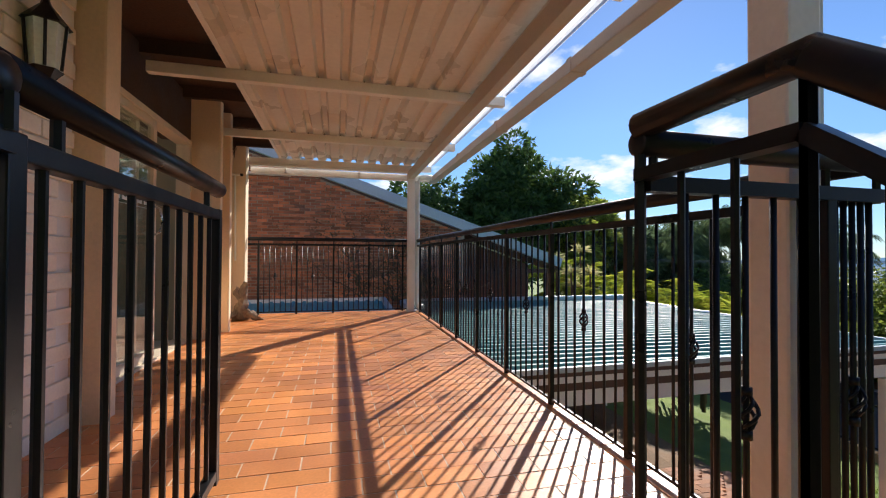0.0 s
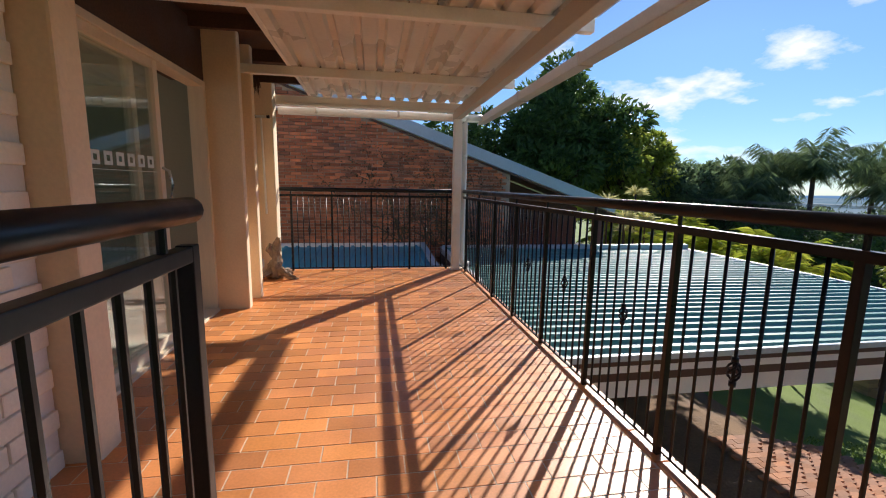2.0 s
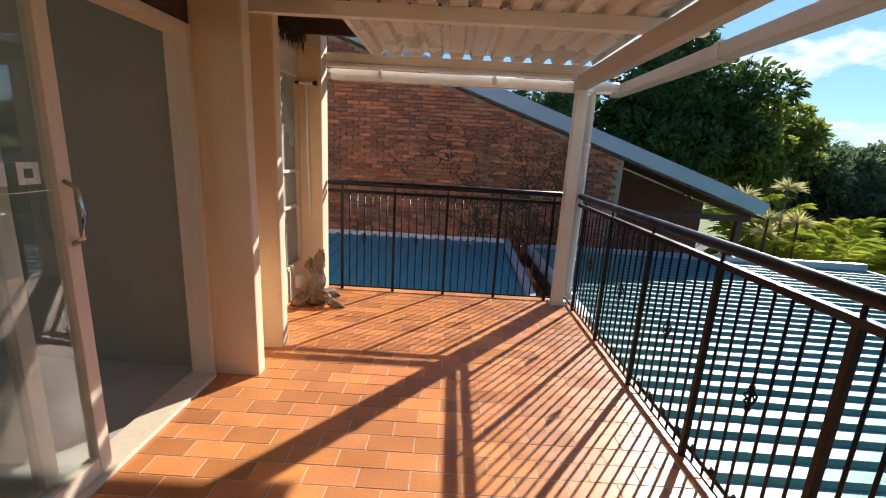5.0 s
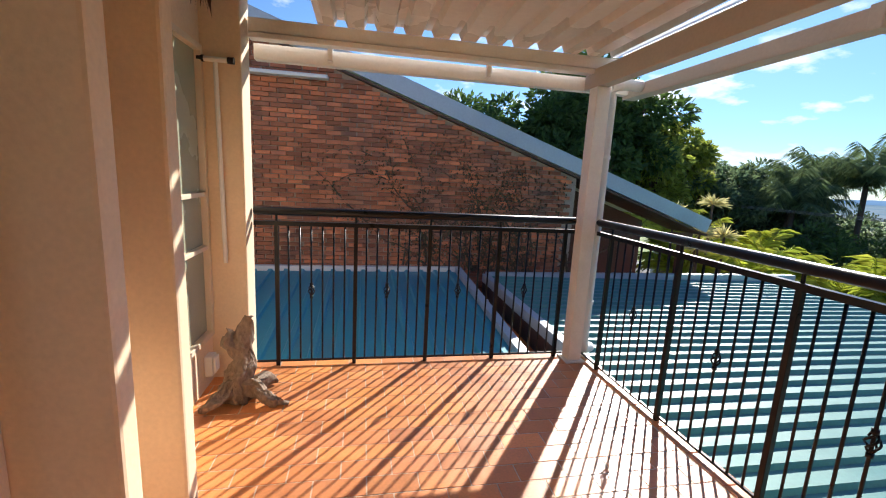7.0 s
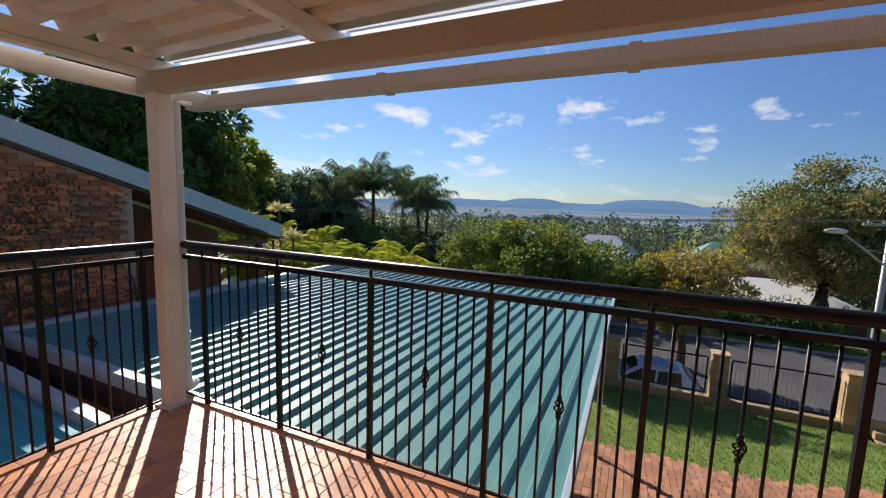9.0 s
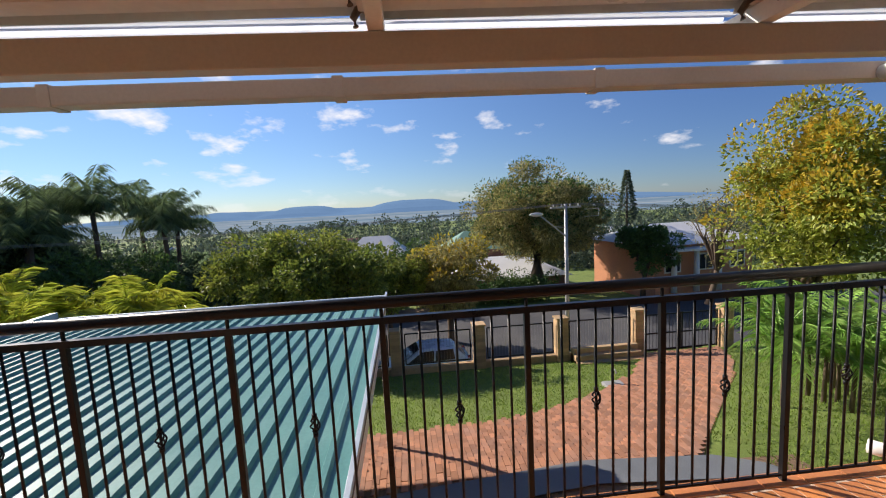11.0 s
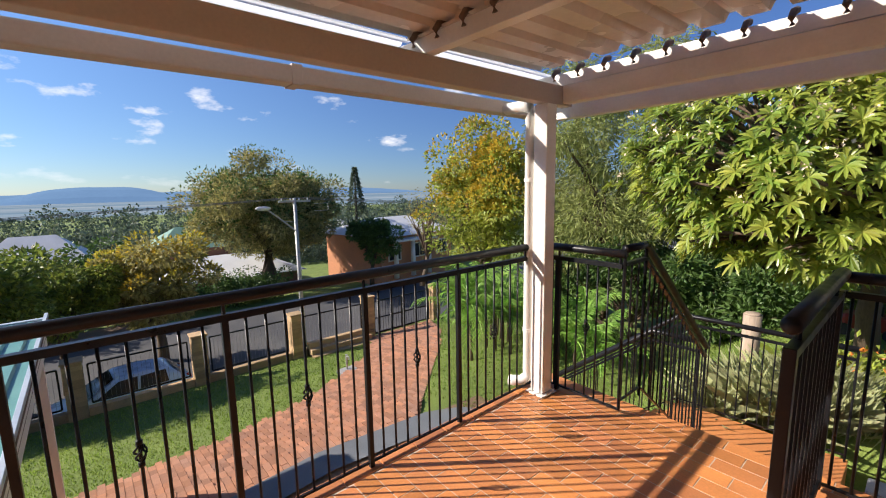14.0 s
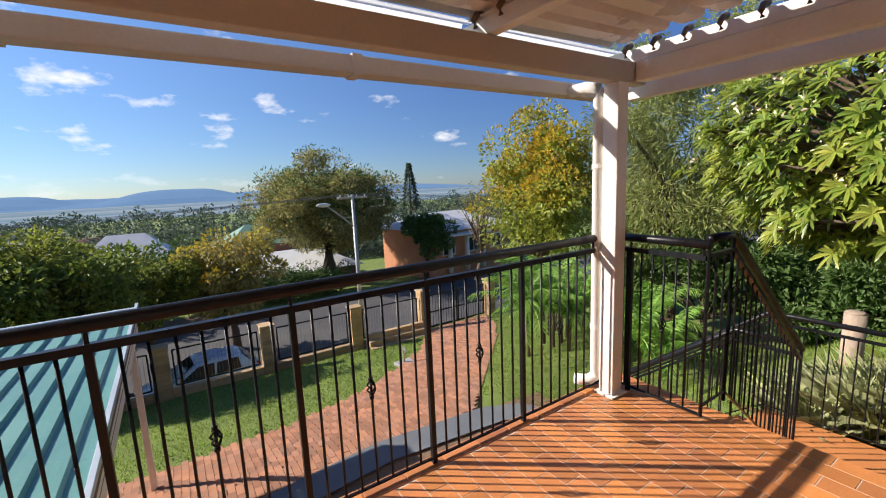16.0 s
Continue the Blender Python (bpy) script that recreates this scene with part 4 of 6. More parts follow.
part("glass", bm, M_LAMPGLASS, lan, "frosted glass panes")
for k in range(6):
    a = k * math.pi / 3
    part("rib", tube(bmesh.new(), [(lx + 0.058 * math.cos(a), ly + 0.058 * math.sin(a), lz - 0.09), (lx + 0.073 * math.cos(a), ly + 0.073 * math.sin(a), lz + 0.092)], 0.006, 5), M_IRON, lan)


# ---- carport and neighbouring roof ----
def ribbed(name, x0, x1, y0, y1, zfn, along, pitch, material, parent, rib=0.034):
    """Profiled sheeting in panels; ribs run along x or y."""
    prof = [(0, 0), (0.62, 0), (0.70, 1), (0.92, 1)]
    lo, hi = (y0, y1) if along == "x" else (x0, x1)
    per = 4
    width = pitch * per
    k = 0
    while lo + k * width < hi - 0.02:
        v, f = [], []
        a0 = lo + k * width
        row = [(a0 + (i + u) * pitch, h * rib) for i in range(per) for u, h in prof] + [(a0 + width, 0)]
        row = [(min(a, hi), h) for a, h in row]
        for a, h in row:
            for b in ((x0, x1) if along == "x" else (y0, y1)):
                px, py = (b, a) if along == "x" else (a, b)
                v.append((px, py, zfn(px, py) + h + 0.003 * (k % 2)))
        for i in range(len(row) - 1):
            q = (2 * i, 2 * i + 1, 2 * i + 3, 2 * i + 2)
            f.append(q if along == "y" else q[::-1])
        part(name, raw(name, v, f, material), None, parent)
        k += 1


carport = thing("carport", "carport with a teal profiled steel roof and white fascia", "carport", (3.3, 5.9, -2.8))
CX0, CX1, CY0, CY1 = 0.45, 6.47, 2.98, 8.95
cz = lambda x, y: -0.29 - 0.015 * (x - 0.3)
ribbed("roof_sheet", CX0, CX1, CY0, CY1, cz, "x", 0.185, M_TEAL, carport)
part("side_flashing", boxed(CX0, CX1 + 0.02, CY0 - 0.045, CY0 - 0.005, -0.315, -0.262, 0.004), M_FLASH, carport)
part("far_flashing", boxed(CX0, CX1, CY1 - 0.04, CY1 + 0.08, -0.44, -0.22, 0.004), M_FLASH, carport)
part("end_flashing", boxed(CX1 - 0.03, CX1 + 0.05, CY0, CY1, -0.46, -0.33, 0.004), M_FLASH, carport)
part("inner_flashing", boxed(CX0 - 0.07, CX0 + 0.03, 5.6, CY1, -0.36, -0.235, 0.004), M_FLASH, carport)
part("inner_fascia", boxed(CX0 - 0.06, CX0 - 0.01, 5.6, CY1, -0.60, -0.362), M_FBROWN, carport)
part("fascia_board", boxed(CX0 - 0.2, CX1, CY0 - 0.045, CY0 - 0.01, -0.352, -0.317), M_FBROWN, carport)
part("fascia_board", boxed(CX0 - 0.2, CX1, CY0 - 0.04, CY0 + 0.0, -0.415, -0.354), M_PVC, carport)
part("fascia_board", boxed(CX0 - 0.2, CX1, CY0 - 0.02, CY0 + 0.02, -0.495, -0.417), M_FBROWN, carport)
part("beam", boxed(CX0 - 0.3, CX1 - 0.3, CY0 - 0.01, CY0 + 0.07, -0.65, -0.497, 0.005), M_PVC, carport)
part("beam", boxed(CX0 - 0.3, CX1 - 0.3, CY1 - 0.4, CY1 - 0.32, -0.80, -0.56, 0.005), M_PVC, carport)
for y in (CY0 + 0.05, CY1 - 0.36):
    part("carport_post", boxed(5.50, 5.58, y - 0.04, y + 0.04, -3.1, -0.68, 0.005), M_PVC, carport)
part("back_wall", boxed(0.1, 5.6, CY1 - 0.3, CY1 - 0.12, -3.0, -0.6), M_BRICK_J, carport)

side_roof = thing("lower_roof", "low blue-green profiled roof below the end railing", "roof", (-1.6, 7.4, -0.4))
ribbed("roof_sheet", -5.6, 0.0, 5.55, 9.22, lambda x, y: -0.47 + (y - 5.55) * 0.055, "y", 0.23, M_BLUE, side_roof)
bm = bmesh.new()
bar(bm, (0.03, 5.55, -0.43), (0.03, 9.25, -0.23), 0.10, 0.09)
part("edge_flashing", bm, M_FLASH, side_roof)
bm = bmesh.new()
bar(bm, (0.05, 5.55, -0.62), (0.05, 9.25, -0.42), 0.03, 0.26)
part("edge_fascia", bm, M_FBROWN, side_roof)
part("top_flashing", boxed(-5.6, 0.05, 9.18, 9.27, -0.31, -0.19, 0.004), M_PVC, side_roof)
part("valley_gutter", boxed(0.1, 0.30, 5.5, 9.2, -0.75, -0.70), M_CONC, side_roof)
part("gutter_spout", tube(bmesh.new(), [(0.18, 5.62, -0.25), (0.10, 5.75, -0.3), (-0.1, 5.78, -0.3), (-0.35, 5.74, -0.31)], 0.04, 10), M_PVC, side_roof, "white gutter pipe", True)
part("support_wall", boxed(-5.6, -0.1, 5.7, 9.2, -3.0, -0.55), M_PLASTER, side_roof)

# neighbouring brick house with a sloping gable
WY = 9.32
gable_z = lambda x: 2.66 - 0.345 * (x + 1.30)
house = thing("brick_house", "red brick gable wall under a sloping blue-grey roof edge", "house", (-1, WY, -2.8), kind="structure")
bm = bmesh.new()
prof = [(-7.0, -3.0), (2.05, -3.0), (2.05, gable_z(2.05) - 0.1), (-4.6, gable_z(-4.6) - 0.1), (-7.0, 2.4)]
a = [bm.verts.new((x, WY + 0.02, z)) for x, z in prof]
b = [bm.verts.new((x, WY + 0.3, z)) for x, z in prof]
bm.faces.new(a); bm.faces.new(b[::-1])
for i in range(len(prof)):
    j = (i + 1) % len(prof)
    bm.faces.new((a[j], a[i], b[i], b[j]))
bmesh.ops.recalc_face_normals(bm, faces=bm.faces)
part("wall", bm, M_MORTAR, house)
bm = bmesh.new()
bar(bm, (-4.6, WY - 0.12, gable_z(-4.6) + 0.02), (4.66, WY - 0.12, gable_z(4.66) + 0.02), 0.06, 0.24)
part("barge_board", bm, M_FLASH, house, "blue-grey metal barge flashing")
bm = bmesh.new()
bar(bm, (-4.6, WY + 1.9, gable_z(-4.6) + 0.08), (4.66, WY + 1.9, gable_z(4.66) + 0.08), 4.0, 0.06)
bar(bm, (-4.6, WY + 1.9, gable_z(-4.6) + 0.08), (-8.5, WY + 1.9, 2.2), 4.0, 0.06)
part("roof", bm, M_FLASH, house)
bm = bmesh.new()
bar(bm, (-4.6, WY + 0.4, gable_z(-4.6) - 0.14), (4.7, WY + 0.4, gable_z(4.7) - 0.14), 1.0, 0.03)
part("soffit", bm, M_FBROWN, house)
part("side_wall", boxed(1.8, 2.05, WY + 0.3, WY + 4, -3.0, 1.3), M_BRICK_J, house)
bm = bmesh.new()
prof = [(2.06, -3.0), (4.5, -3.0), (4.5, gable_z(4.5) - 0.12), (2.06, gable_z(2.06) - 0.12)]
fr = [bm.verts.new((x, WY + 1.5, z)) for x, z in prof]
bk = [bm.verts.new((x, WY + 1.6, z)) for x, z in prof]
bm.faces.new(fr); bm.faces.new(bk[::-1])
for i in range(4):
    j = (i + 1) % 4
    bm.faces.new((fr[j], fr[i], bk[i], bk[j]))
bmesh.ops.recalc_face_normals(bm, faces=bm.faces)
part("porch_wall", bm, M_FBROWN, house, "dark brown boarded wall of the porch")
part("porch_post", boxed(4.42, 4.52, WY + 0.2, WY + 0.3, -3.0, 0.35, 0.005), M_FBROWN, house)
part("eave_board", boxed(-3.6, -2.05, WY - 0.2, WY - 0.03, 2.555, 2.61, 0.015), M_PVC, house, "white painted eave board")
part("porch_beam", boxed(2.06, 4.66, WY + 0.2, WY + 0.3, 0.35, 0.45), M_FBROWN, house)
# creeper on the wall: dark stems with small leaves
creeper = thing("creeper", "dark creeper climbing the brick wall", "creeper", (1.0, WY - 0.01, -0.3))
rng = np.random.default_rng(8)
lc = []
for k in range(44):
    x, z = rng.normal(0.7, 0.9), -0.3
    pts = [Vector((x, WY - 0.012, z))]
    ang = rng.uniform(-0.7, 0.6) - 0.15
    for i in range(int(rng.integers(8, 22))):
        ang += rng.normal(0, 0.22)
        q = pts[-1] + Vector((math.sin(ang) * 0.16, 0, math.cos(ang) * 0.16))
        if q.z > gable_z(q.x) - 0.3:
            break
        pts.append(q)
        for _ in range(int(rng.integers(3, 16) if rng.random() < 0.6 else 1)):
            lc.append((q.x + rng.normal(0, 0.07), WY - 0.03, q.z + rng.normal(0, 0.07)))
    if len(pts) > 2:
        part("stem", tube(bmesh.new(), pts, [0.017 * (1 - i / len(pts)) + 0.004 for i in range(len(pts))], 4), M_BARK, creeper)
lc = np.array(lc)
part("leaf_cover", leaves("leaf_cover", lc, np.stack([rng.normal(0, 0.6, len(lc)), -np.abs(rng.normal(0, 0.2, len(lc))), rng.normal(-0.4, 0.5, len(lc))], 1), 0.045, 0.03, M_LEAF_CREEPER, rng), None, creeper)


# ---- fence, gate and street ----
fence = thing("street_fence", "sandstone pillars with black palisade panels and a low wall", "fence", (FENCE_X, 0, -4.45))
PILLARS = [8.75, 5.9, 3.05, 0.2, -2.75, -5.6]
pb = finish(boxed(-0.2, 0.2, -0.2, 0.2, 0, 0.118, 0.012), "pillar_course", M_STONE)
for i, y in enumerate(PILLARS + [-8.95, -12.0]):
    top = -2.85 if i != 5 else -2.76
    p = part("pillar", boxed(FENCE_X - 0.19, FENCE_X + 0.19, y - 0.19, y + 0.19, -4.8, top, 0.01), M_STONE, fence)
    for k in range(14):
        z = -4.5 + k * 0.122
        if z + 0.12 < top + 0.01:
            q = new("stone_course", pb); q.parent = p; q.location = (FENCE_X + random.uniform(-0.004, 0.004), y, z)
    part("pillar_cap", boxed(FENCE_X - 0.23, FENCE_X + 0.23, y - 0.23, y + 0.23, top + 0.001, top + 0.06, 0.015), M_STONE, fence)
for y0, y1 in zip(PILLARS, PILLARS[1:]):
    part("low_wall", boxed(FENCE_X - 0.11, FENCE_X + 0.11, y1 + 0.21, y0 - 0.21, -4.8, -4.15, 0.01), M_STONE, fence)
    pan = part("panel_frame", bar(bar(bar(bar(bmesh.new(), (FENCE_X, y1 + 0.3, -2.98), (FENCE_X, y0 - 0.3, -2.98), 0.04, 0.04), (FENCE_X, y1 + 0.3, -4.05), (FENCE_X, y0 - 0.3, -4.05), 0.04, 0.04), (FENCE_X, y1 + 0.3, -4.05), (FENCE_X, y1 + 0.3, -2.98), 0.04, 0.04), (FENCE_X, y0 - 0.3, -4.05), (FENCE_X, y0 - 0.3, -2.98), 0.04, 0.04), M_IRON, fence)
    bm = bmesh.new()
    n = 22
    for k in range(1, n):
        y = y1 + 0.3 + (y0 - y1 - 0.6) * k / n
        bar(bm, (FENCE_X, y, -4.04), (FENCE_X, y, -2.99), 0.006, 0.006)
    part("wire_mesh", bm, M_WIRE, pan)
dg = thing("driveway_gate", "black iron driveway gate between the pillars", "gate", (FENCE_X, -7.25, -4.45))
bm = bmesh.new()
for z in (-4.3, -3.7, -3.0):
    bar(bm, (FENCE_X + 0.05, -5.85, z), (FENCE_X + 0.05, -8.7, z), 0.04, 0.05)
for y in (-5.87, -7.24, -7.32, -8.68):
    bar(bm, (FENCE_X + 0.05, y, -4.35), (FENCE_X + 0.05, y, -2.95), 0.045, 0.045)
part("gate_frame", bm, M_IRON, dg)
for k in range(22):
    y = -5.95 - k * 0.127
    part("gate_bar", bar(bmesh.new(), (FENCE_X + 0.05, y, -4.28), (FENCE_X + 0.05, y, -3.0), 0.014, 0.014), M_IRON, dg)
steps = thing("garden_steps", "low brick garden steps beside the gate pillar", "steps", (11.6, -4.3, -4.3), kind="structure")
for i in range(3):
    part("step", boxed(11.35 + i * 0.25, 12.05, -5.35, -3.0, -4.7, -4.18 + i * 0.17, 0.02), M_STONE, steps)
tap = thing("garden_tap", "grey garden tap on a short standpipe", "tap", (8.4, -2.65, ground_z(8.4, -2.65)))
gz = ground_z(8.4, -2.65)
part("standpipe", tube(bmesh.new(), [(8.4, -2.65, gz), (8.4, -2.65, gz + 0.5)], 0.03, 8), M_GALV, tap)
part("spout", tube(bmesh.new(), [(8.4, -2.65, gz + 0.46), (8.28, -2.65, gz + 0.47), (8.24, -2.65, gz + 0.40)], 0.02, 8), M_GALV, tap)
part("drain", boxed(8.15, 8.55, -2.9, -2.4, gz - 0.02, gz + 0.08, 0.02), M_CONC, tap)

lamp = thing("street_lamp", "tall street pole with a lamp arm and wire crossbar", "street lamp", (14.0, -3.2, -5.95))
PX, PY = 14.0, -3.68
part("pole", tube(bmesh.new(), [(PX, PY, -6.1), (PX, PY, 1.12)], [0.10, 0.06], 12), M_GALV, lamp, "", True)
part("arm", tube(bmesh.new(), [(PX, PY, -0.15), (PX - 0.05, PY + 0.55, 0.32), (PX - 0.1, PY + 1.05, 0.72)], 0.03, 8), M_GALV, lamp)
part("brace", tube(bmesh.new(), [(PX, PY, 0.2), (PX - 0.04, PY + 0.5, 0.28)], 0.015, 6), M_GALV, lamp)
bm = bmesh.new()
bmesh.ops.create_uvsphere(bm, u_segments=14, v_segments=8, radius=1, matrix=Matrix.Translation((PX - 0.12, PY + 1.2, 0.77)) @ Matrix.Diagonal((0.11, 0.28, 0.08, 1)))
part("lamp_head", bm, M_PVC, lamp, "pale lamp head", True)
part("crossbar", boxed(PX - 0.05, PX + 0.05, PY - 0.6, PY + 0.6, 0.95, 1.03, 0.01), M_GALV, lamp)
for k in range(4):
    y = PY - 0.5 + k * 0.33
    part("insulator", tube(bmesh.new(), [(PX, y, 1.031), (PX, y, 1.11)], 0.025, 8), M_PVC, lamp)
part("side_bracket", bar(bar(bar(bmesh.new(), (PX, PY - 0.75, 0.88), (PX, PY - 1.33, 0.88), 0.02, 0.02), (PX, PY - 1.33, 0.88), (PX, PY - 1.33, 0.6), 0.02, 0.02), (PX, PY - 1.33, 0.6), (PX, PY - 0.75, 0.6), 0.02, 0.02), M_GALV, lamp)
wires = thing("overhead_wires", "overhead wires strung along the street", "wires", (PX, PY, 0.8))
for k in range(3):
    y0 = PY - 0.5 + k * 0.45
    for sgn, dx in ((1, 3.0), (-1, 4.0)):
        pts = [(PX + dx * u, y0 + sgn * 45 * u, 1.12 + (0.35 + 0.1 * k) * sgn * u - 3.0 * u * (1 - u)) for u in [i / 12 for i in range(13)]]
        part("wire", tube(bmesh.new(), pts, 0.008, 4), M_WIRE, wires)


def car(at, rz):
    """A small hatchback, built along its own x axis (nose to +x), then turned."""
    c = thing("car", "pale blue hatchback car parked in the street", "car", at)
    M = pose(*at, 0, 0, rz)
    secs = []
    prof = [(-1.95, 0.45, 0.78, 0.72), (-1.88, 0.30, 0.98, 0.80), (-1.55, 0.24, 1.02, 0.84), (-0.6, 0.22, 0.98, 0.85), (0.5, 0.22, 0.95, 0.85), (1.2, 0.22, 0.86, 0.83), (1.75, 0.26, 0.74, 0.76), (1.97, 0.38, 0.60, 0.60)]
    bm = bmesh.new()
    for x, z0, z1, w in prof:
        sec = [(-w * 0.92, z0), (-w, (z0 + z1) / 2), (-w * 0.95, z1 - 0.03), (-w * 0.7, z1), (w * 0.7, z1), (w * 0.95, z1 - 0.03), (w, (z0 + z1) / 2), (w * 0.92, z0)]
        secs.append([bm.verts.new(M @ Vector((x, y, z))) for y, z in sec])
    for a, b in zip(secs, secs[1:]):
        for k in range(8):
            bm.faces.new((a[k], a[(k + 1) % 8], b[(k + 1) % 8], b[k]))
    bm.faces.new(secs[0]); bm.faces.new(secs[-1][::-1])
    bmesh.ops.recalc_face_normals(bm, faces=bm.faces)
    part("body", bm, M_CARBLUE, c, "", True)
    top = [(-1.72, 1.0, 0.72), (-1.35, 1.40, 0.60), (-0.6, 1.49, 0.60), (0.1, 1.46, 0.60), (0.95, 0.96, 0.74)]
    bm = bmesh.new()
    rows = [[bm.verts.new(M @ Vector((x, y, z))) for y in (-w, -w * 0.85, w * 0.85, w)] for x, z, w in [(x, z, w) for x, z, w in top]]
    for a, b in zip(rows, rows[1:]):
        for k in range(3):
            bm.faces.new((a[k], a[k + 1], b[k + 1], b[k]))
    lo = [[bm.verts.new(M @ Vector((x, s * 0.78, 0.94))) for x, z, w in top] for s in (-1, 1)]
    for s, (row, idx) in enumerate(zip(lo, (0, 3))):
        for i in range(4):
            bm.faces.new((row[i], row[i + 1], rows[i + 1][idx], rows[i][idx]))
    bmesh.ops.recalc_face_normals(bm, faces=bm.faces)
    part("cabin", bm, M_CARBLUE, c, "", True)
    for s in (-1, 1):
        for x0, x1, x2, x3 in ((-1.25, -0.45, -0.5, -1.2), (-0.38, 0.68, 0.08, -0.42)):
            bm = bmesh.new()
            q = [bm.verts.new(M @ Vector((x, s * y, z))) for x, y, z in ((x0, 0.765, 1.0), (x1, 0.775, 1.0), (x2, 0.645, 1.37), (x3, 0.645, 1.39))]
            q2 = [bm.verts.new(M @ Vector((x, s * (y + 0.012), z))) for x, y, z in ((x0, 0.765, 1.0), (x1, 0.775, 1.0), (x2, 0.645, 1.37), (x3, 0.645, 1.39))]
            bm.faces.new(q2); bm.faces.new(q[::-1])
            for k in range(4):
                bm.faces.new((q[k], q[(k + 1) % 4], q2[(k + 1) % 4], q2[k]))
            part("side_window", bm, M_CARGLASS, c)
    for nm, pts in (("rear_window", ((-1.72, 0.60, 1.05), (-1.42, 0.52, 1.37))), ("windscreen", ((0.92, 0.66, 1.0), (0.17, 0.54, 1.44)))):
        (xa, wa, za), (xb, wb2, zb) = pts
        dx = -0.02 if xa < 0 else 0.02
        bm = bmesh.new()
        bm.faces.new([bm.verts.new(M @ Vector(p)) for p in ((xa + dx, -wa, za + 0.015), (xa + dx, wa, za + 0.015), (xb + dx, wb2, zb + 0.02), (xb + dx, -wb2, zb + 0.02))])
        part(nm, bm, M_CARGLASS, c)
    for s in (-1, 1):
        part("tail_lamp", box(bmesh.new(), -1.93, -1.80, s * 0.62 - 0.1, s * 0.62 + 0.1, 0.82, 1.0, 0.02, M), M_REDLAMP, c)
        part("headlight", box(bmesh.new(), 1.72, 1.88, s * 0.58 - 0.13, s * 0.58 + 0.13, 0.60, 0.72, 0.02, M), M_LAMPGLASS, c)
        for x in (-1.22, 1.25):
            w = part("wheel", tube(bmesh.new(), [M @ Vector((x, s * 0.66, 0.31)), M @ Vector((x, s * 0.86, 0.31))], 0.31, 18), M_TYRE, c)
            part("rim", tube(bmesh.new(), [M @ Vector((x, s * 0.84, 0.31)), M @ Vector((x, s * 0.87, 0.31))], 0.19, 12), M_CHROME, w)
    part("bumper", box(bmesh.new(), -2.0, -1.86, -0.75, 0.75, 0.36, 0.6, 0.04, M), M_CARBLUE, c)
    part("number_plate", box(bmesh.new(), -2.012, -2.0, -0.26, 0.26, 0.62, 0.73, 0.0, M), M_PVC, c)
    return c


car((15.3, 2.1, -5.90), 94)


# ---- plants ----
def limbs(bm, base, tips, r, rng):
    for tip in tips:
        a, b = Vector(base), Vector(tip)
        mid = a.lerp(b, 0.5) + Vector(rng.normal(0, 0.1, 3)) * (b - a).length + Vector((0, 0, 0.08)) * (b - a).length
        pts = [a, a.lerp(mid, 0.6), mid, mid.lerp(b, 0.6), b]
        tube(bm, pts, [r, r * 0.75, r * 0.55, r * 0.35, r * 0.12], 6)


def tree(name, label, base, trunk, r, centre, radii, clumps, n, size, width, material, seed, clump_r=0.3, extra=None, droop=0.25):
    """A tree: tapered trunk and limbs, and a crown of leaf clumps in an uneven ellipsoid."""
    rng = np.random.default_rng(seed)
    t = thing(name, label, "tree", base)
    c = np.array(centre); R = np.array(radii)
    dirs = rng.normal(size=(clumps, 3)); dirs /= np.linalg.norm(dirs, axis=1)[:, None]
    cen = c + dirs * R * rng.uniform(0.35, 0.95, (clumps, 1))
    bm = bmesh.new()
    top = Vector(base) + (Vector(centre) - Vector(base)) * trunk
    tube(bm, [Vector(base) + Vector((0, 0, -0.2)), Vector(base).lerp(top, 0.5) + Vector(rng.normal(0, r * 0.4, 3)), top], [r * 1.35, r, r * 0.8], 10)
    limbs(bm, top, [tuple(p) for p in cen[:: max(1, clumps // 14)]], r * 0.55, rng)
    part("trunk", bm, M_BARK, t, "", True)
    idx = rng.integers(0, clumps, n)
    off = rng.normal(size=(n, 3)); off /= np.linalg.norm(off, axis=1)[:, None]
    cr = clump_r * R.mean() * rng.uniform(0.6, 1.4, (clumps, 1))
    pos = cen[idx] + off * cr[idx] * rng.uniform(0.55, 1.05, (n, 1)) * np.array([1, 1, 0.75])
    d = off + rng.normal(0, 0.5, (n, 3)) + np.array([0, 0, -droop])
    part("crown", leaves("crown", pos, d, size, width, material, rng), None, t)
    if extra:
        mat2, share, zmin = extra
        m = int(n * share)
        idx = rng.integers(0, clumps, m)
        keep = cen[idx][:, 2] > c[2] + zmin * R[2]
        idx = idx[keep]
        off = rng.normal(size=(len(idx), 3)); off /= np.linalg.norm(off, axis=1)[:, None]
        off[:, 2] = np.abs(off[:, 2])
        pos = cen[idx] + off * cr[idx] * rng.uniform(0.9, 1.12, (len(idx), 1))
        part("blossom", leaves("blossom", pos, off + rng.normal(0, 0.5, off.shape), size * 0.9, width, mat2, rng), None, t)
    return t


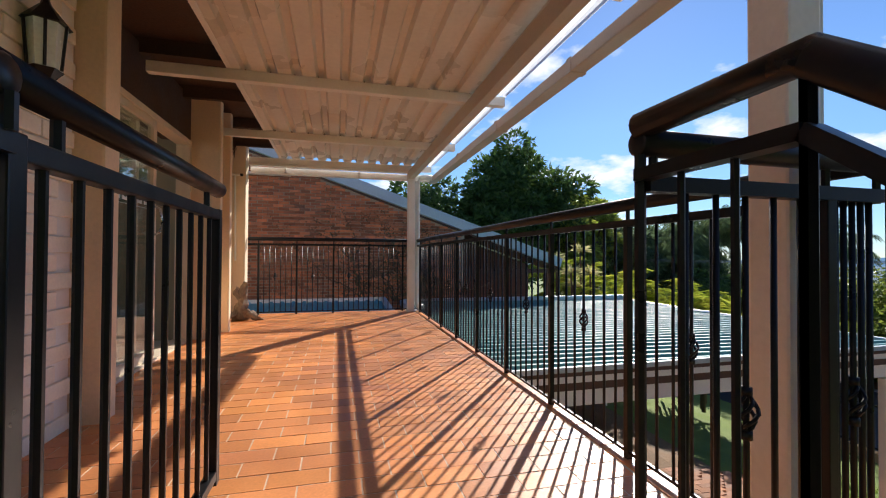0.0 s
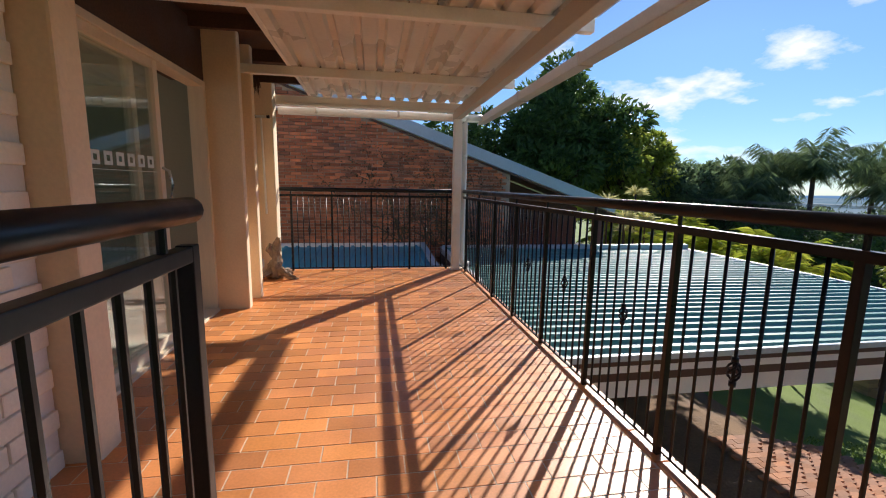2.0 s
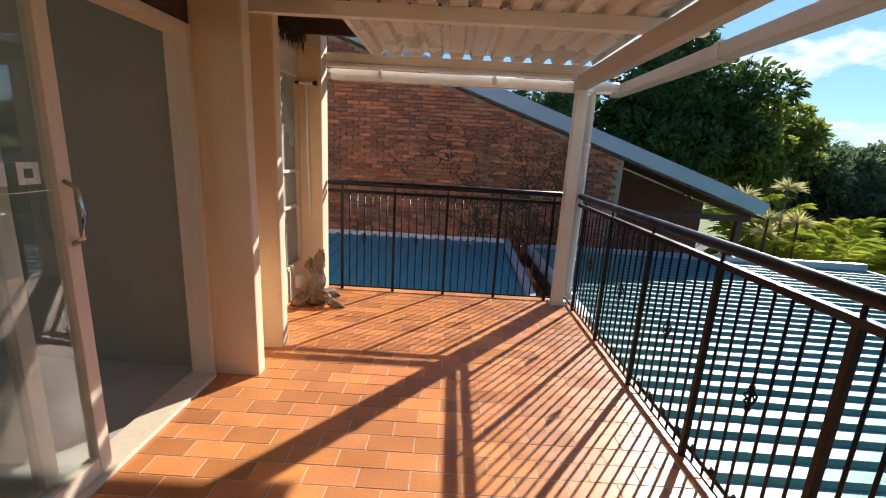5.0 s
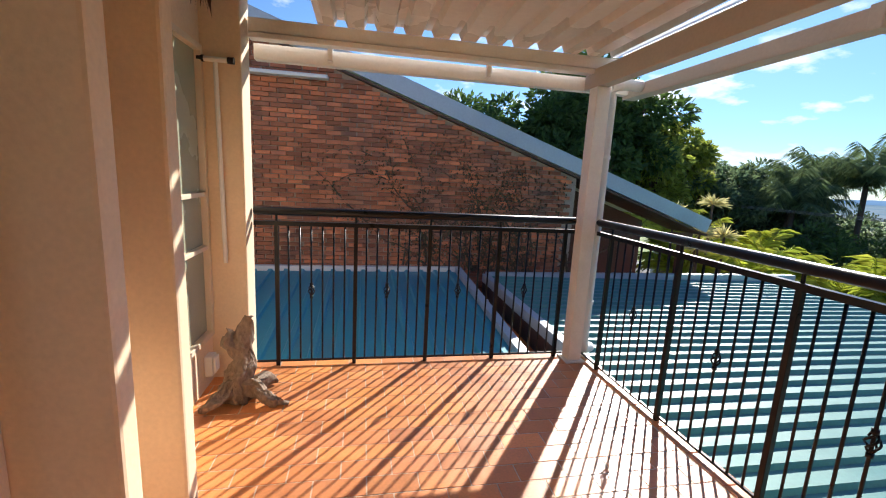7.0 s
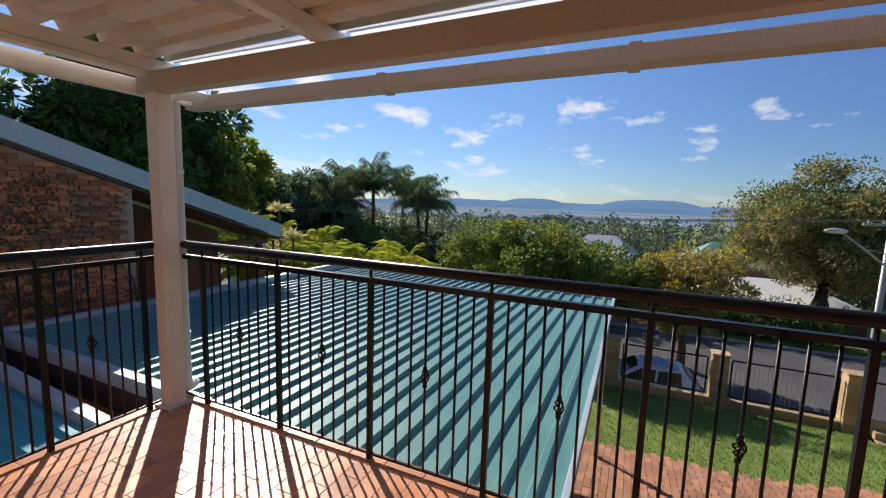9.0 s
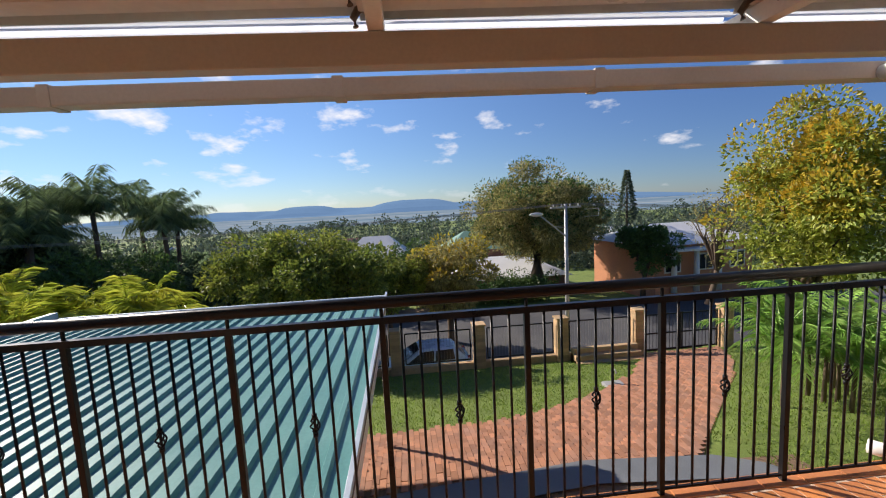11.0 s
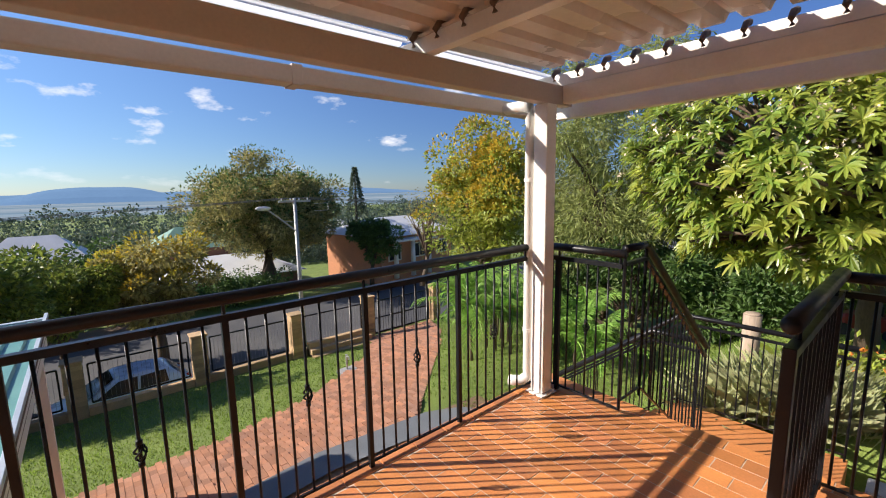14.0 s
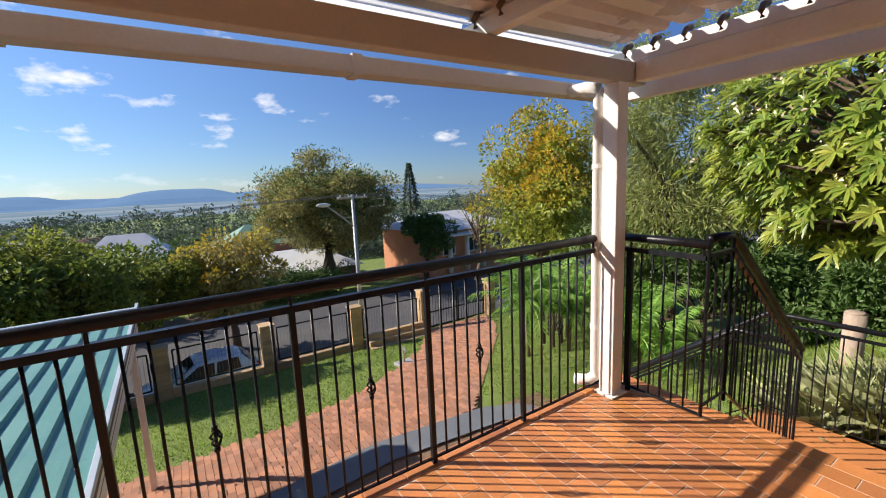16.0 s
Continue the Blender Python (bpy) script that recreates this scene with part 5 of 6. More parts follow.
def palm(label, base, height, fronds, length, seed, material=None, name="palm_tree", lift=0.7, leaf=0.5, stems=1, r=0.13, bend=0.07, slim=0.07, hang=0.35):
    """A palm: ringed trunk, arching fronds with paired leaflets."""
    rng = np.random.default_rng(seed)
    t = thing(name, label, "palm", base)
    cs, ds = [], []
    bm, fb = bmesh.new(), bmesh.new()
    for s in range(stems):
        b = Vector(base) + (Vector((*rng.normal(0, 0.45, 2), 0)) if stems > 1 else Vector())
        h = height * rng.uniform(0.75, 1.1) if stems > 1 else height
        lean = Vector((*rng.normal(0, 0.05, 2), 1)) * h
        if h > 0.2:
            tube(bm, [b - Vector((0, 0, 0.2)), b + lean * 0.5, b + lean], [r * 1.2, r * 0.9, r * 0.8], 8)
        crown = b + lean
        for k in range(fronds):
            az = k * 2.399 + rng.uniform(-0.3, 0.3)
            el = rng.uniform(0.0, 1.35) * lift + 0.15
            L = length * rng.uniform(0.75, 1.1)
            pts, p = [], crown.copy()
            e = el
            for i in range(11):
                pts.append(p.copy())
                p = p + Vector((math.cos(az) * math.cos(e), math.sin(az) * math.cos(e), math.sin(e))) * L / 10
                e -= bend + 0.014 * i
            tube(fb, pts, [0.018 * (1 - i / 11) + 0.003 for i in range(11)], 4)
            for i in range(1, 11):
                for sub in (0.0, 0.25, 0.5, 0.75):
                    q = pts[i - 1].lerp(pts[i], sub)
                    tan = (pts[i] - pts[i - 1]).normalized()
                    sd = tan.cross(Vector((0, 0, 1))).normalized()
                    for sg in (-1, 1):
                        cs.append(q)
                        ds.append(tan * 0.55 + sd * sg * 0.8 + Vector((0, 0, -hang)) + Vector(rng.normal(0, 0.12, 3)))
    if len(bm.verts):
        part("trunk", bm, M_BARK, t, "", True)
    else:
        bm.free()
    part("stalk_crown", fb, material or M_LEAF_PALM, t)
    part("frond_crown", leaves("frond_crown", np.array(cs), np.array(ds), leaf, leaf * slim, material or M_LEAF_PALM, rng, 0.15, 0.22), None, t)
    return t


GZ = ground_z
# big trees across the plot
tree("tree", "tall dark evergreen tree behind the neighbouring house", (9.0, 21, -3.4), 0.55, 0.5, (9.0, 21, 3.5), (3.5, 3.5, 4.0), 80, 26000, 0.34, 0.16, M_LEAF_DARK, 21, 0.24)
tree("tree", "broad green tree lit by the sun beside the evergreen", (13.2, 20, -3.6), 0.5, 0.35, (12.2, 20.5, 1.7), (2.5, 2.5, 3.0), 40, 12000, 0.3, 0.15, M_LEAF_MID, 22, 0.3)
tree("tree", "dark leafy tree behind the brick gable", (4.2, 22, -3), 0.5, 0.35, (4.4, 22, 2.2), (3.0, 3.0, 2.9), 40, 12000, 0.32, 0.16, M_LEAF_DARK, 23, 0.3)
tree("tree", "spreading olive-green tree with a rounded crown across the street", (29.5, -7.4, -6.1), 0.6, 0.55, (29.5, -7.6, 0.15), (4.4, 5.6, 3.8), 150, 54000, 0.24, 0.10, M_LEAF_OLIVE, 24, 0.2, (M_LEAF_DARK, 0.2, -1))
for i, (x, y, z, r) in enumerate(((14.2, 7.4, -1.15, 2.0), (14.0, 5.2, -1.05, 1.9), (18.6, 6.2, -2.0, 2.1), (18.4, 3.5, -2.3, 1.7))):
    tree("tree", "rounded sunlit yellow-green street tree", (x + 0.4 if i < 2 else x, y, -5.9), 0.5, 0.14, (x, y, z), (r, r * 1.1, r * 0.8), 46, 14000, 0.17, 0.095, M_LEAF_STREET, 30 + i, 0.3)
for i, (x, y) in enumerate(((27, 16), (27.5, 12.5), (28, 9), (28, 5.5), (29, 2), (28, 20))):
    tree("tree", "dark street tree on the far verge", (x, y, -6.0), 0.4, 0.16, (x, y, -3.6), (2.2, 2.4, 2.2), 34, 7000, 0.28, 0.14, M_LEAF_DARK, 130 + i, 0.32)
tree("tree", "brown-green street tree with sparse foliage", (19.6, 0.4, -6.0), 0.5, 0.18, (19.4, 0.6, -2.2), (1.9, 2.5, 1.9), 40, 12000, 0.22, 0.1, M_LEAF_OLIVE, 41, 0.3, (M_LEAF_GOLD, 0.3, -0.2))
tree("tree", "dark bushy tree in front of the orange house", (25.6, -13.8, -5.9), 0.4, 0.2, (25.2, -13.7, -2.2), (2.0, 1.9, 1.8), 34, 10000, 0.24, 0.12, M_LEAF_DARK, 42, 0.3)
con = thing("tree", "tall narrow dark conifer on the skyline", "tree", (66, -35, -9))
rng = np.random.default_rng(43)
part("trunk", tube(bmesh.new(), [(66, -35, -9.2), (66, -35, 5.2)], [0.35, 0.06], 8), M_BARK, con, "", True)
u, az = rng.uniform(0, 1, 4200) ** 1.3, rng.uniform(0, 6.283, 4200)
tier = 1 - 0.45 * ((u * 14) % 1)
cs = np.stack([66 + np.cos(az) * 2.0 * (1 - u) ** 0.85 * tier, -35 + np.sin(az) * 2.0 * (1 - u) ** 0.85 * tier, -5 + u * 10.2], 1)
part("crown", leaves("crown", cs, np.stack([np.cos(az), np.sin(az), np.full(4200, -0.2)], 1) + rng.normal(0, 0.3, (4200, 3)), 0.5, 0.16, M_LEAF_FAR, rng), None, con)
tree("tree", "golden blossoming tree leaning over the driveway", (9.0, -8.4, GZ(9, -8.4)), 0.45, 0.16, (8.4, -8.2, 0.8), (2.1, 2.0, 2.7), 60, 13000, 0.15, 0.085, M_LEAF_MID, 44, 0.26, (M_LEAF_GOLD, 0.75, -0.2))
tree("tree", "feathery bamboo-like tree behind the stairs", (4.6, -9.2, GZ(4.6, -9.2)), 0.4, 0.2, (4.4, -9.0, 1.9), (3.2, 2.4, 3.6), 90, 42000, 0.2, 0.035, M_LEAF_BAMBOO, 45, 0.24, None, 0.6)
tree("tree", "dark shady garden tree behind the stairs", (1.0, -11.0, GZ(1, -11)), 0.4, 0.25, (1.0, -11, 1.4), (3.2, 2.0, 2.8), 60, 15000, 0.22, 0.1, M_LEAF_DARK, 46, 0.3)
tree("tree", "dark shady garden tree at the edge of the lawn", (-3.4, -9.6, GZ(-3, -9)), 0.4, 0.22, (-3.4, -9.6, 1.5), (2.6, 1.6, 2.6), 50, 12000, 0.22, 0.1, M_LEAF_DARK, 47, 0.3)
tree("shrub", "dense dark shrub under the garden trees", (3.2, -8.2, GZ(3.2, -8.2)), 0.3, 0.08, (3.2, -8.2, -0.9), (2.2, 0.9, 1.0), 40, 9000, 0.16, 0.07, M_LEAF_DARK, 48, 0.3)
for i, (x, y, w) in enumerate(((6.0, -9.6, 1.6), (1.2, -8.4, 1.7), (-1.2, -8.3, 1.6), (-3.4, -8.0, 1.5))):
    tree("shrub", "dense dark shrub at the edge of the garden lawn", (x, y, GZ(x, y)), 0.3, 0.07, (x, y, GZ(x, y) + 0.9), (w, 0.9, 1.1), 36, 7000, 0.17, 0.075, M_LEAF_DARK, 140 + i, 0.32)
tree("tree", "bare-twigged pale tree beyond the driveway", (19.0, -13.5, -4.6), 0.4, 0.15, (19, -14.6, -0.5), (2.2, 2.2, 2.4), 40, 1500, 0.16, 0.06, M_LEAF_OLIVE, 49, 0.35)
tree("hedge", "dark clipped hedge in front of the pale-roofed house", (27.2, -4.6, -6.0), 0.3, 0.1, (27.2, -4.6, -4.9), (0.9, 4.6, 1.1), 60, 9000, 0.2, 0.1, M_LEAF_DARK, 51, 0.3)
# ferny young tree by the driveway gate
fern = palm("bright feathery young tree beside the driveway", (5.4, -5.7, GZ(5.4, -5.7)), 1.2, 12, 1.6, 50, M_LEAF_FERN, "tree", 1.0, 0.26, 6, 0.04, 0.06, 0.06)
for i, (x, y, h) in enumerate(((6.3, -6.6, 0.9), (4.0, -6.4, 0.8))):
    palm("low feathery bright green fern shrub by the lawn", (x, y, GZ(x, y)), h, 10, 1.3, 52 + i, M_LEAF_FERN, "fern_shrub", 1.0, 0.22, 5, 0.03, 0.07, 0.06)
# palms on the skyline
for i, (x, y, h, L) in enumerate(((20.5, 17.6, 7.2, 2.5), (23.5, 15.6, 6.2, 2.3), (18.6, 19.5, 6.2, 2.2), (22.5, 20.4, 7.0, 2.4), (19.0, 22.6, 6.2, 2.2), (21.8, 15.0, 6.3, 2.2), (20.0, 20.0, 6.9, 2.3), (24.5, 17.8, 7.2, 2.4), (17.2, 18.2, 5.9, 2.1))):
    palm("tall feather palm against the sky", (x, y, -4.2 - 0.02 * x), h - 0.6, 26, L, 60 + i, leaf=0.5, lift=1.05, bend=0.055, slim=0.06, hang=0.75)
tree("tree", "leafy tree among the palms", (15.8, 21.5, -4), 0.5, 0.3, (15.8, 21.5, 0.6), (2.6, 2.6, 2.8), 40, 11000, 0.28, 0.13, M_LEAF_HAZE, 66, 0.3)
tree("tree", "low leafy tree below the palms", (17.5, 15.5, -4.2), 0.5, 0.2, (17.5, 15.5, -1.6), (2.8, 2.6, 1.8), 40, 10000, 0.24, 0.12, M_LEAF_DARK, 67, 0.3)
for i, (x, y, z, r) in enumerate(((19.4, 20.6, -0.6, 2.6), (21.0, 23.0, -0.2, 2.9), (17.6, 22.8, 0.0, 2.8), (22.5, 17.2, -2.0, 2.4), (25.5, 15.2, -2.8, 2.3), (23.0, 20.6, -1.8, 2.6), (27.5, 11.5, -3.4, 2.2))):
    tree("tree", "dense dark tree below the palms", (x, y, -5.0), 0.5, 0.25, (x, y, z), (r, r, r), 44, 9000, 0.3, 0.13, M_LEAF_HAZE, 160 + i, 0.28)
for i, (x, y, h) in enumerate(((7.6, 10.6, 2.3), (8.6, 9.7, 1.95), (7.0, 12.0, 2.5), (9.6, 10.4, 1.6), (8.0, 9.0, 1.4), (8.9, 11.2, 2.1))):
    palm("clump of yellow-green areca palms", (x, y, -2.9), h, 7, 1.35, 70 + i, M_LEAF_ARECA, "areca_palm", 1.15, 0.42, 4, 0.04, 0.07, 0.12, 0.12)
for i, (x, y, h) in enumerate(((6.3, 10.9, 3.85), (5.75, 11.4, 3.6), (6.45, 10.6, 3.15), (5.8, 10.6, 3.2), (6.1, 11.0, 2.8))):
    rng = np.random.default_rng(80 + i)
    t = thing("dragon_tree", "yellow variegated spiky rosette plant", "plant", (x, y, -2.9), "rosette plants")
    part("stem", tube(bmesh.new(), [(x, y, -3.0), (x + 0.05, y, -2.9 + h * 0.5), (x, y, -2.9 + h)], [0.04, 0.03, 0.025], 6), M_BARK, t)
    n = 70
    d = rng.normal(size=(n, 3)); d[:, 2] = np.abs(d[:, 2]) * 0.8 - 0.1
    part("rosette", leaves("rosette", np.tile([(x, y, -2.9 + h)], (n, 1)), d, 0.36, 0.05, M_LEAF_YELLOW, rng, 0.1, 0.15), None, t)

# broad-leaved plumeria hanging over the garden
rng = np.random.default_rng(90)
pt = thing("plumeria_tree", "broad-leaved plumeria tree with rosettes of long green leaves", "tree", (-1.3, -5.3, GZ(-1.3, -5.3)))
PC, PR = np.array((-0.62, -4.4, 1.70)), np.array((2.15, 1.5, 1.4))
dirs = rng.normal(size=(950, 3)); dirs /= np.linalg.norm(dirs, axis=1)[:, None]
dirs[:, 1] = np.where(rng.random(950) < 0.7, np.abs(dirs[:, 1]), dirs[:, 1])
tips = PC + dirs * PR * rng.uniform(0.72, 1.04, (950, 1)) + rng.normal(0, 0.08, (950, 3))
bm = bmesh.new()
tb = Vector((-1.3, -5.3, GZ(-1.3, -5.3)))
tube(bm, [tb - Vector((0, 0, 0.1)), tb + Vector((0.05, 0.1, 0.7)), tb + Vector((0, 0.3, 1.4))], [0.15, 0.12, 0.1], 10)
for k in range(7):
    a = k * 0.9
    mid = tb + Vector((0.9 * math.cos(a), 0.5 + 0.6 * math.sin(a), 1.9 + 0.15 * (k % 3)))
    tube(bm, [tb + Vector((0, 0.3, 1.35)), mid.lerp(tb + Vector((0, 0.3, 1.35)), 0.4) + Vector((0, 0, 0.1)), mid], [0.08, 0.06, 0.045], 7)
    for j in range(k, 950, 28):
        tube(bm, [mid, mid.lerp(Vector(tips[j]), 0.6) + Vector((0, 0, -0.08)), Vector(tips[j])], [0.04, 0.03, 0.016], 5)
part("trunk", bm, M_BARK, pt, "", True)
v, f = [], []
for tip, dr in zip(tips, dirs):
    ax = Vector((*(dr[:2] * 0.7), 0.5 + 0.5 * dr[2])).normalized()
    e1 = ax.orthogonal().normalized(); e2 = ax.cross(e1)
    for k in range(14):
        az = k * 2.399 + rng.uniform(-0.2, 0.2)
        spread = 0.75 + 0.55 * (1 - k / 14) + rng.uniform(-0.15, 0.15)
        out = (e1 * math.cos(az) + e2 * math.sin(az))
        L, W = rng.uniform(0.125, 0.20), rng.uniform(0.031, 0.046)
        d0 = ax * math.cos(spread) + out * math.sin(spread)
        sd = d0.cross(ax).normalized()
        p0 = Vector(tip); up = sd.cross(d0)
        row = []
        for u, w, drp in ((0.0, 0.12, 0), (0.3, 0.75, 0.01), (0.62, 1.0, 0.10), (0.88, 0.6, 0.24), (1.0, 0.02, 0.34)):
            c = p0 + d0 * L * u + Vector((0, 0, -1)) * L * drp
            row.append((c + sd * W * w * 0.5 + up * W * w * 0.12, c - up * W * w * 0.02, c - sd * W * w * 0.5 + up * W * w * 0.12))
        b = len(v)
        for trip in row:
            v += [tuple(q) for q in trip]
        for i in range(4):
            f += [(b + 3 * i, b + 3 * i + 1, b + 3 * i + 4, b + 3 * i + 3), (b + 3 * i + 1, b + 3 * i + 2, b + 3 * i + 5, b + 3 * i + 4)]
part("crown", raw("crown", v, f, M_LEAF_PLUM), None, pt)
bl = tips[rng.random(950) < 0.25]
bl = np.repeat(bl, 8, 0)
bl = bl + rng.normal(0, 0.05, bl.shape) + np.array([0, 0, 0.1])
part("blossom", leaves("blossom", bl, rng.normal(size=bl.shape), 0.05, 0.04, M_BLOSSOM, rng), None, pt)

# garden bed beside the landing
bed_rng = np.random.default_rng(91)
for i, (x, y) in enumerate(((-0.75, -2.95), (-0.3, -2.9), (-1.25, -3.0), (-0.5, -3.25), (-1.0, -3.35))):
    n = 420
    z = GZ(x, y)
    t = thing("grass_clump", "arching clump of pale ornamental grass beside the landing", "plant", (x, y, z), "ornamental grasses")
    cs = np.stack([bed_rng.normal(x, 0.12, n), bed_rng.normal(y, 0.1, n), np.full(n, z)], 1)
    part("grass_tuft", leaves("grass_tuft", cs, np.stack([bed_rng.normal(0, 0.55, n), bed_rng.normal(0, 0.55, n), np.ones(n)], 1), 0.75, 0.016, M_GRASS_PALE, bed_rng, 0.1, 0.22), None, t)
for i, (x, y) in enumerate(((-1.9, -3.4), (-2.4, -3.7), (-1.6, -3.9), (-0.9, -4.1), (-2.9, -4.4))):
    n = 90
    z = GZ(x, y)
    t = thing("strap_plant", "clump of dark strap-leaved plants", "plant", (x, y, z), "strap-leaved plants")
    cs = np.stack([bed_rng.normal(x, 0.1, n), bed_rng.normal(y, 0.1, n), np.full(n, z + 0.1)], 1)
    part("leaf_tuft", leaves("leaf_tuft", cs, np.stack([bed_rng.normal(0, 0.8, n), bed_rng.normal(0, 0.8, n), np.full(n, 0.9)], 1), 0.6, 0.05, M_LEAF_MID, bed_rng, 0.15, 0.3), None, t)
n = 60
cs = np.stack([bed_rng.uniform(-1.9, -0.9, n), bed_rng.uniform(-4.2, -3.6, n), bed_rng.uniform(-0.7, -0.45, n)], 1)
fl = thing("flower_bed", "bed of orange flowers under the tree", "flowers", (-1.4, -3.9, -0.95))
part("blossom", leaves("blossom", cs, bed_rng.normal(size=(n, 3)), 0.07, 0.06, M_FLOWER, bed_rng), None, fl)
part("foliage", leaves("foliage", np.repeat(cs, 12, 0) + bed_rng.normal(0, 0.1, (n * 12, 3)) - np.array([0, 0, 0.12]), bed_rng.normal(size=(n * 12, 3)), 0.13, 0.05, M_LEAF_MID, bed_rng), None, fl)
sp = tagged(new("timber_post", finish(tube(tube(bmesh.new(), [(-0.40, -3.5, -1.1), (-0.40, -3.5, -0.13)], 0.095, 16), [(-0.40, -3.5, -0.13), (-0.40, -3.5, -0.11)], [0.095, 0.07], 16), "timber_post", M_TIMBER, True)), "short sawn timber post among the plants", "post")
edge = thing("lawn_edging", "grey stone edging along the garden lawn", "edging", (-2.2, -2.0, -0.95), kind="structure")
for k in range(9):
    part("edging_stone", boxed(-3.6 + k * 0.23, -3.38 + k * 0.23, -2.1, -1.88, -1.05, -0.90, 0.02), M_CONC, edge)
shed = thing("garden_house", "dark garden outbuilding under the trees", "building", (-4.5, -9, -1), kind="structure")
part("wall", boxed(-9, -1.2, -12.4, -12.2, -1.2, 1.2), M_DARKWOOD, shed)
part("roof", bar(bmesh.new(), (-9.2, -12, 1.4), (-1.0, -12, 1.4), 2.0, 0.12), M_FLASH, shed)
mower = thing("lawn_mower", "red lawn mower standing in the shade", "mower", (-1.2, -6.6, -0.95))
part("deck", boxed(-1.5, -0.9, -6.8, -6.4, -0.85, -0.62, 0.05), surf("red_enamel", (0.25, 0.02, 0.015), 0.35, bump=0), mower)
part("engine", boxed(-1.35, -1.1, -6.7, -6.5, -0.62, -0.45, 0.04), M_IRON, mower)
part("handle", tube(bmesh.new(), [(-0.9, -6.6, -0.75), (-0.3, -6.5, -0.15)], 0.015, 6), M_IRON, mower)
for x in (-1.45, -0.95):
    for y in (-6.82, -6.38):
        part("wheel", tube(bmesh.new(), [(x, y - 0.025, -0.86), (x, y + 0.025, -0.86)], 0.09, 12), M_TYRE, mower)


# ---- houses beyond the street ----
def plain_house(label, x, y, w, d, z0, h, rise, wall_m, roof_m, wins=3, rz=0):
    """A house of walls, hipped or gabled roof and windows; w along y, d along x."""
    t = thing("house", label, "house", (x, y, z0))
    M = pose(x, y, 0, 0, 0, rz)
    part("wall", box(bmesh.new(), -d / 2, d / 2, -w / 2, w / 2, z0 - 2, z0 + h, 0.0, M), wall_m, t)
    bm = bmesh.new()
    o = 0.45
    e = [bm.verts.new(M @ Vector(p)) for p in ((-d / 2 - o, -w / 2 - o, z0 + h), (d / 2 + o, -w / 2 - o, z0 + h), (d / 2 + o, w / 2 + o, z0 + h), (-d / 2 - o, w / 2 + o, z0 + h))]
    rg = [bm.verts.new(M @ Vector(p)) for p in ((0, -w / 2 + d * 0.3, z0 + h + rise), (0, w / 2 - d * 0.3, z0 + h + rise))]
    bm.faces.new((e[0], e[3], rg[1], rg[0])); bm.faces.new((e[1], rg[0], rg[1], e[2])); bm.faces.new((e[0], rg[0], e[1])); bm.faces.new((e[3], e[2], rg[1])); bm.faces.new(e[::-1])
    bmesh.ops.recalc_face_normals(bm, faces=bm.faces)
    part("roof", bm, roof_m, t)
    for k in range(wins):
        yy = -w / 2 + w * (k + 0.5) / wins
        fr = part("window", box(bmesh.new(), -d / 2 - 0.05, -d / 2 + 0.02, yy - 0.65, yy + 0.65, z0 + 0.9, z0 + 2.1, 0.0, M), M_HOUSEWHITE, t)
        part("pane", box(bmesh.new(), -d / 2 - 0.062, -d / 2 - 0.05, yy - 0.55, yy - 0.04, z0 + 1.0, z0 + 2.0, 0.0, M), M_WINDARK, fr)
        part("pane", box(bmesh.new(), -d / 2 - 0.062, -d / 2 - 0.05, yy + 0.04, yy + 0.55, z0 + 1.0, z0 + 2.0, 0.0, M), M_WINDARK, fr)
    return t


plain_house("orange brick house with a pale sheet roof across the street", 28.5, -17.4, 8, 7, -5.0, 2.8, 1.2, M_ORANGE, M_ROOFWHITE, 3, 8)
plain_house("low brown house with a pale sheet roof behind the big tree", 34, -5.2, 9, 9, -6.5, 1.9, 1.1, M_ROOFTILE, M_ROOFWHITE, 0)
plain_house("brown house with a green hipped roof behind the big tree", 42, -4.6, 5.5, 6, -6.0, 2.6, 1.7, M_ROOFTILE, M_ROOFGREEN, 0)
plain_house("house with a pale pointed roof among the trees", 52, 6.2, 8, 8, -8.0, 3.0, 2.6, M_HOUSEWHITE, M_ROOFWHITE, 3)
plain_house("white house with dark windows beyond the carport", 27, 21.0, 8, 6, -5.6, 2.9, 0.6, M_HOUSEWHITE, M_ROOFTILE, 3)
plain_house("house with a brown tiled roof below the palms", 31, 16.5, 7, 7, -6.6, 2.2, 1.3, M_HOUSEWHITE, M_ROOFTILE, 3)
plain_house("low white house beyond the street trees", 24, 27, 9, 6, -4.6, 2.6, 1.2, M_HOUSEWHITE, M_ROOFTILE, 4)
far = np.random.default_rng(77)
for k in range(16):
    a, dd = far.uniform(-0.75, 0.6), far.uniform(75, 260)
    hx, hy = 28 + dd * math.cos(a), dd * math.sin(a)
    plain_house("distant pale-roofed house among the valley trees", hx, hy, far.uniform(8, 13), far.uniform(7, 9), ground_z(hx, hy) + 1.2, 2.8, 1.8, M_HOUSEWHITE, (M_ROOFWHITE, M_ROOFTILE, M_ROOFWHITE)[k % 3], 3, far.uniform(-40, 40))
porch = thing("porch", "white columned porch of the orange house", "porch", (24.6, -16.6, -5.0))
for y in (-15.2, -16.8, -18.4):
    part("column", tube(bmesh.new(), [(24.4, y, -5.4), (24.4, y, -2.6)], [0.2, 0.16], 12), M_PVC, porch, "", True)
part("porch_roof", bar(bmesh.new(), (24.5, -14.8, -2.5), (24.5, -18.8, -2.5), 1.4, 0.16), M_ROOFWHITE, porch)

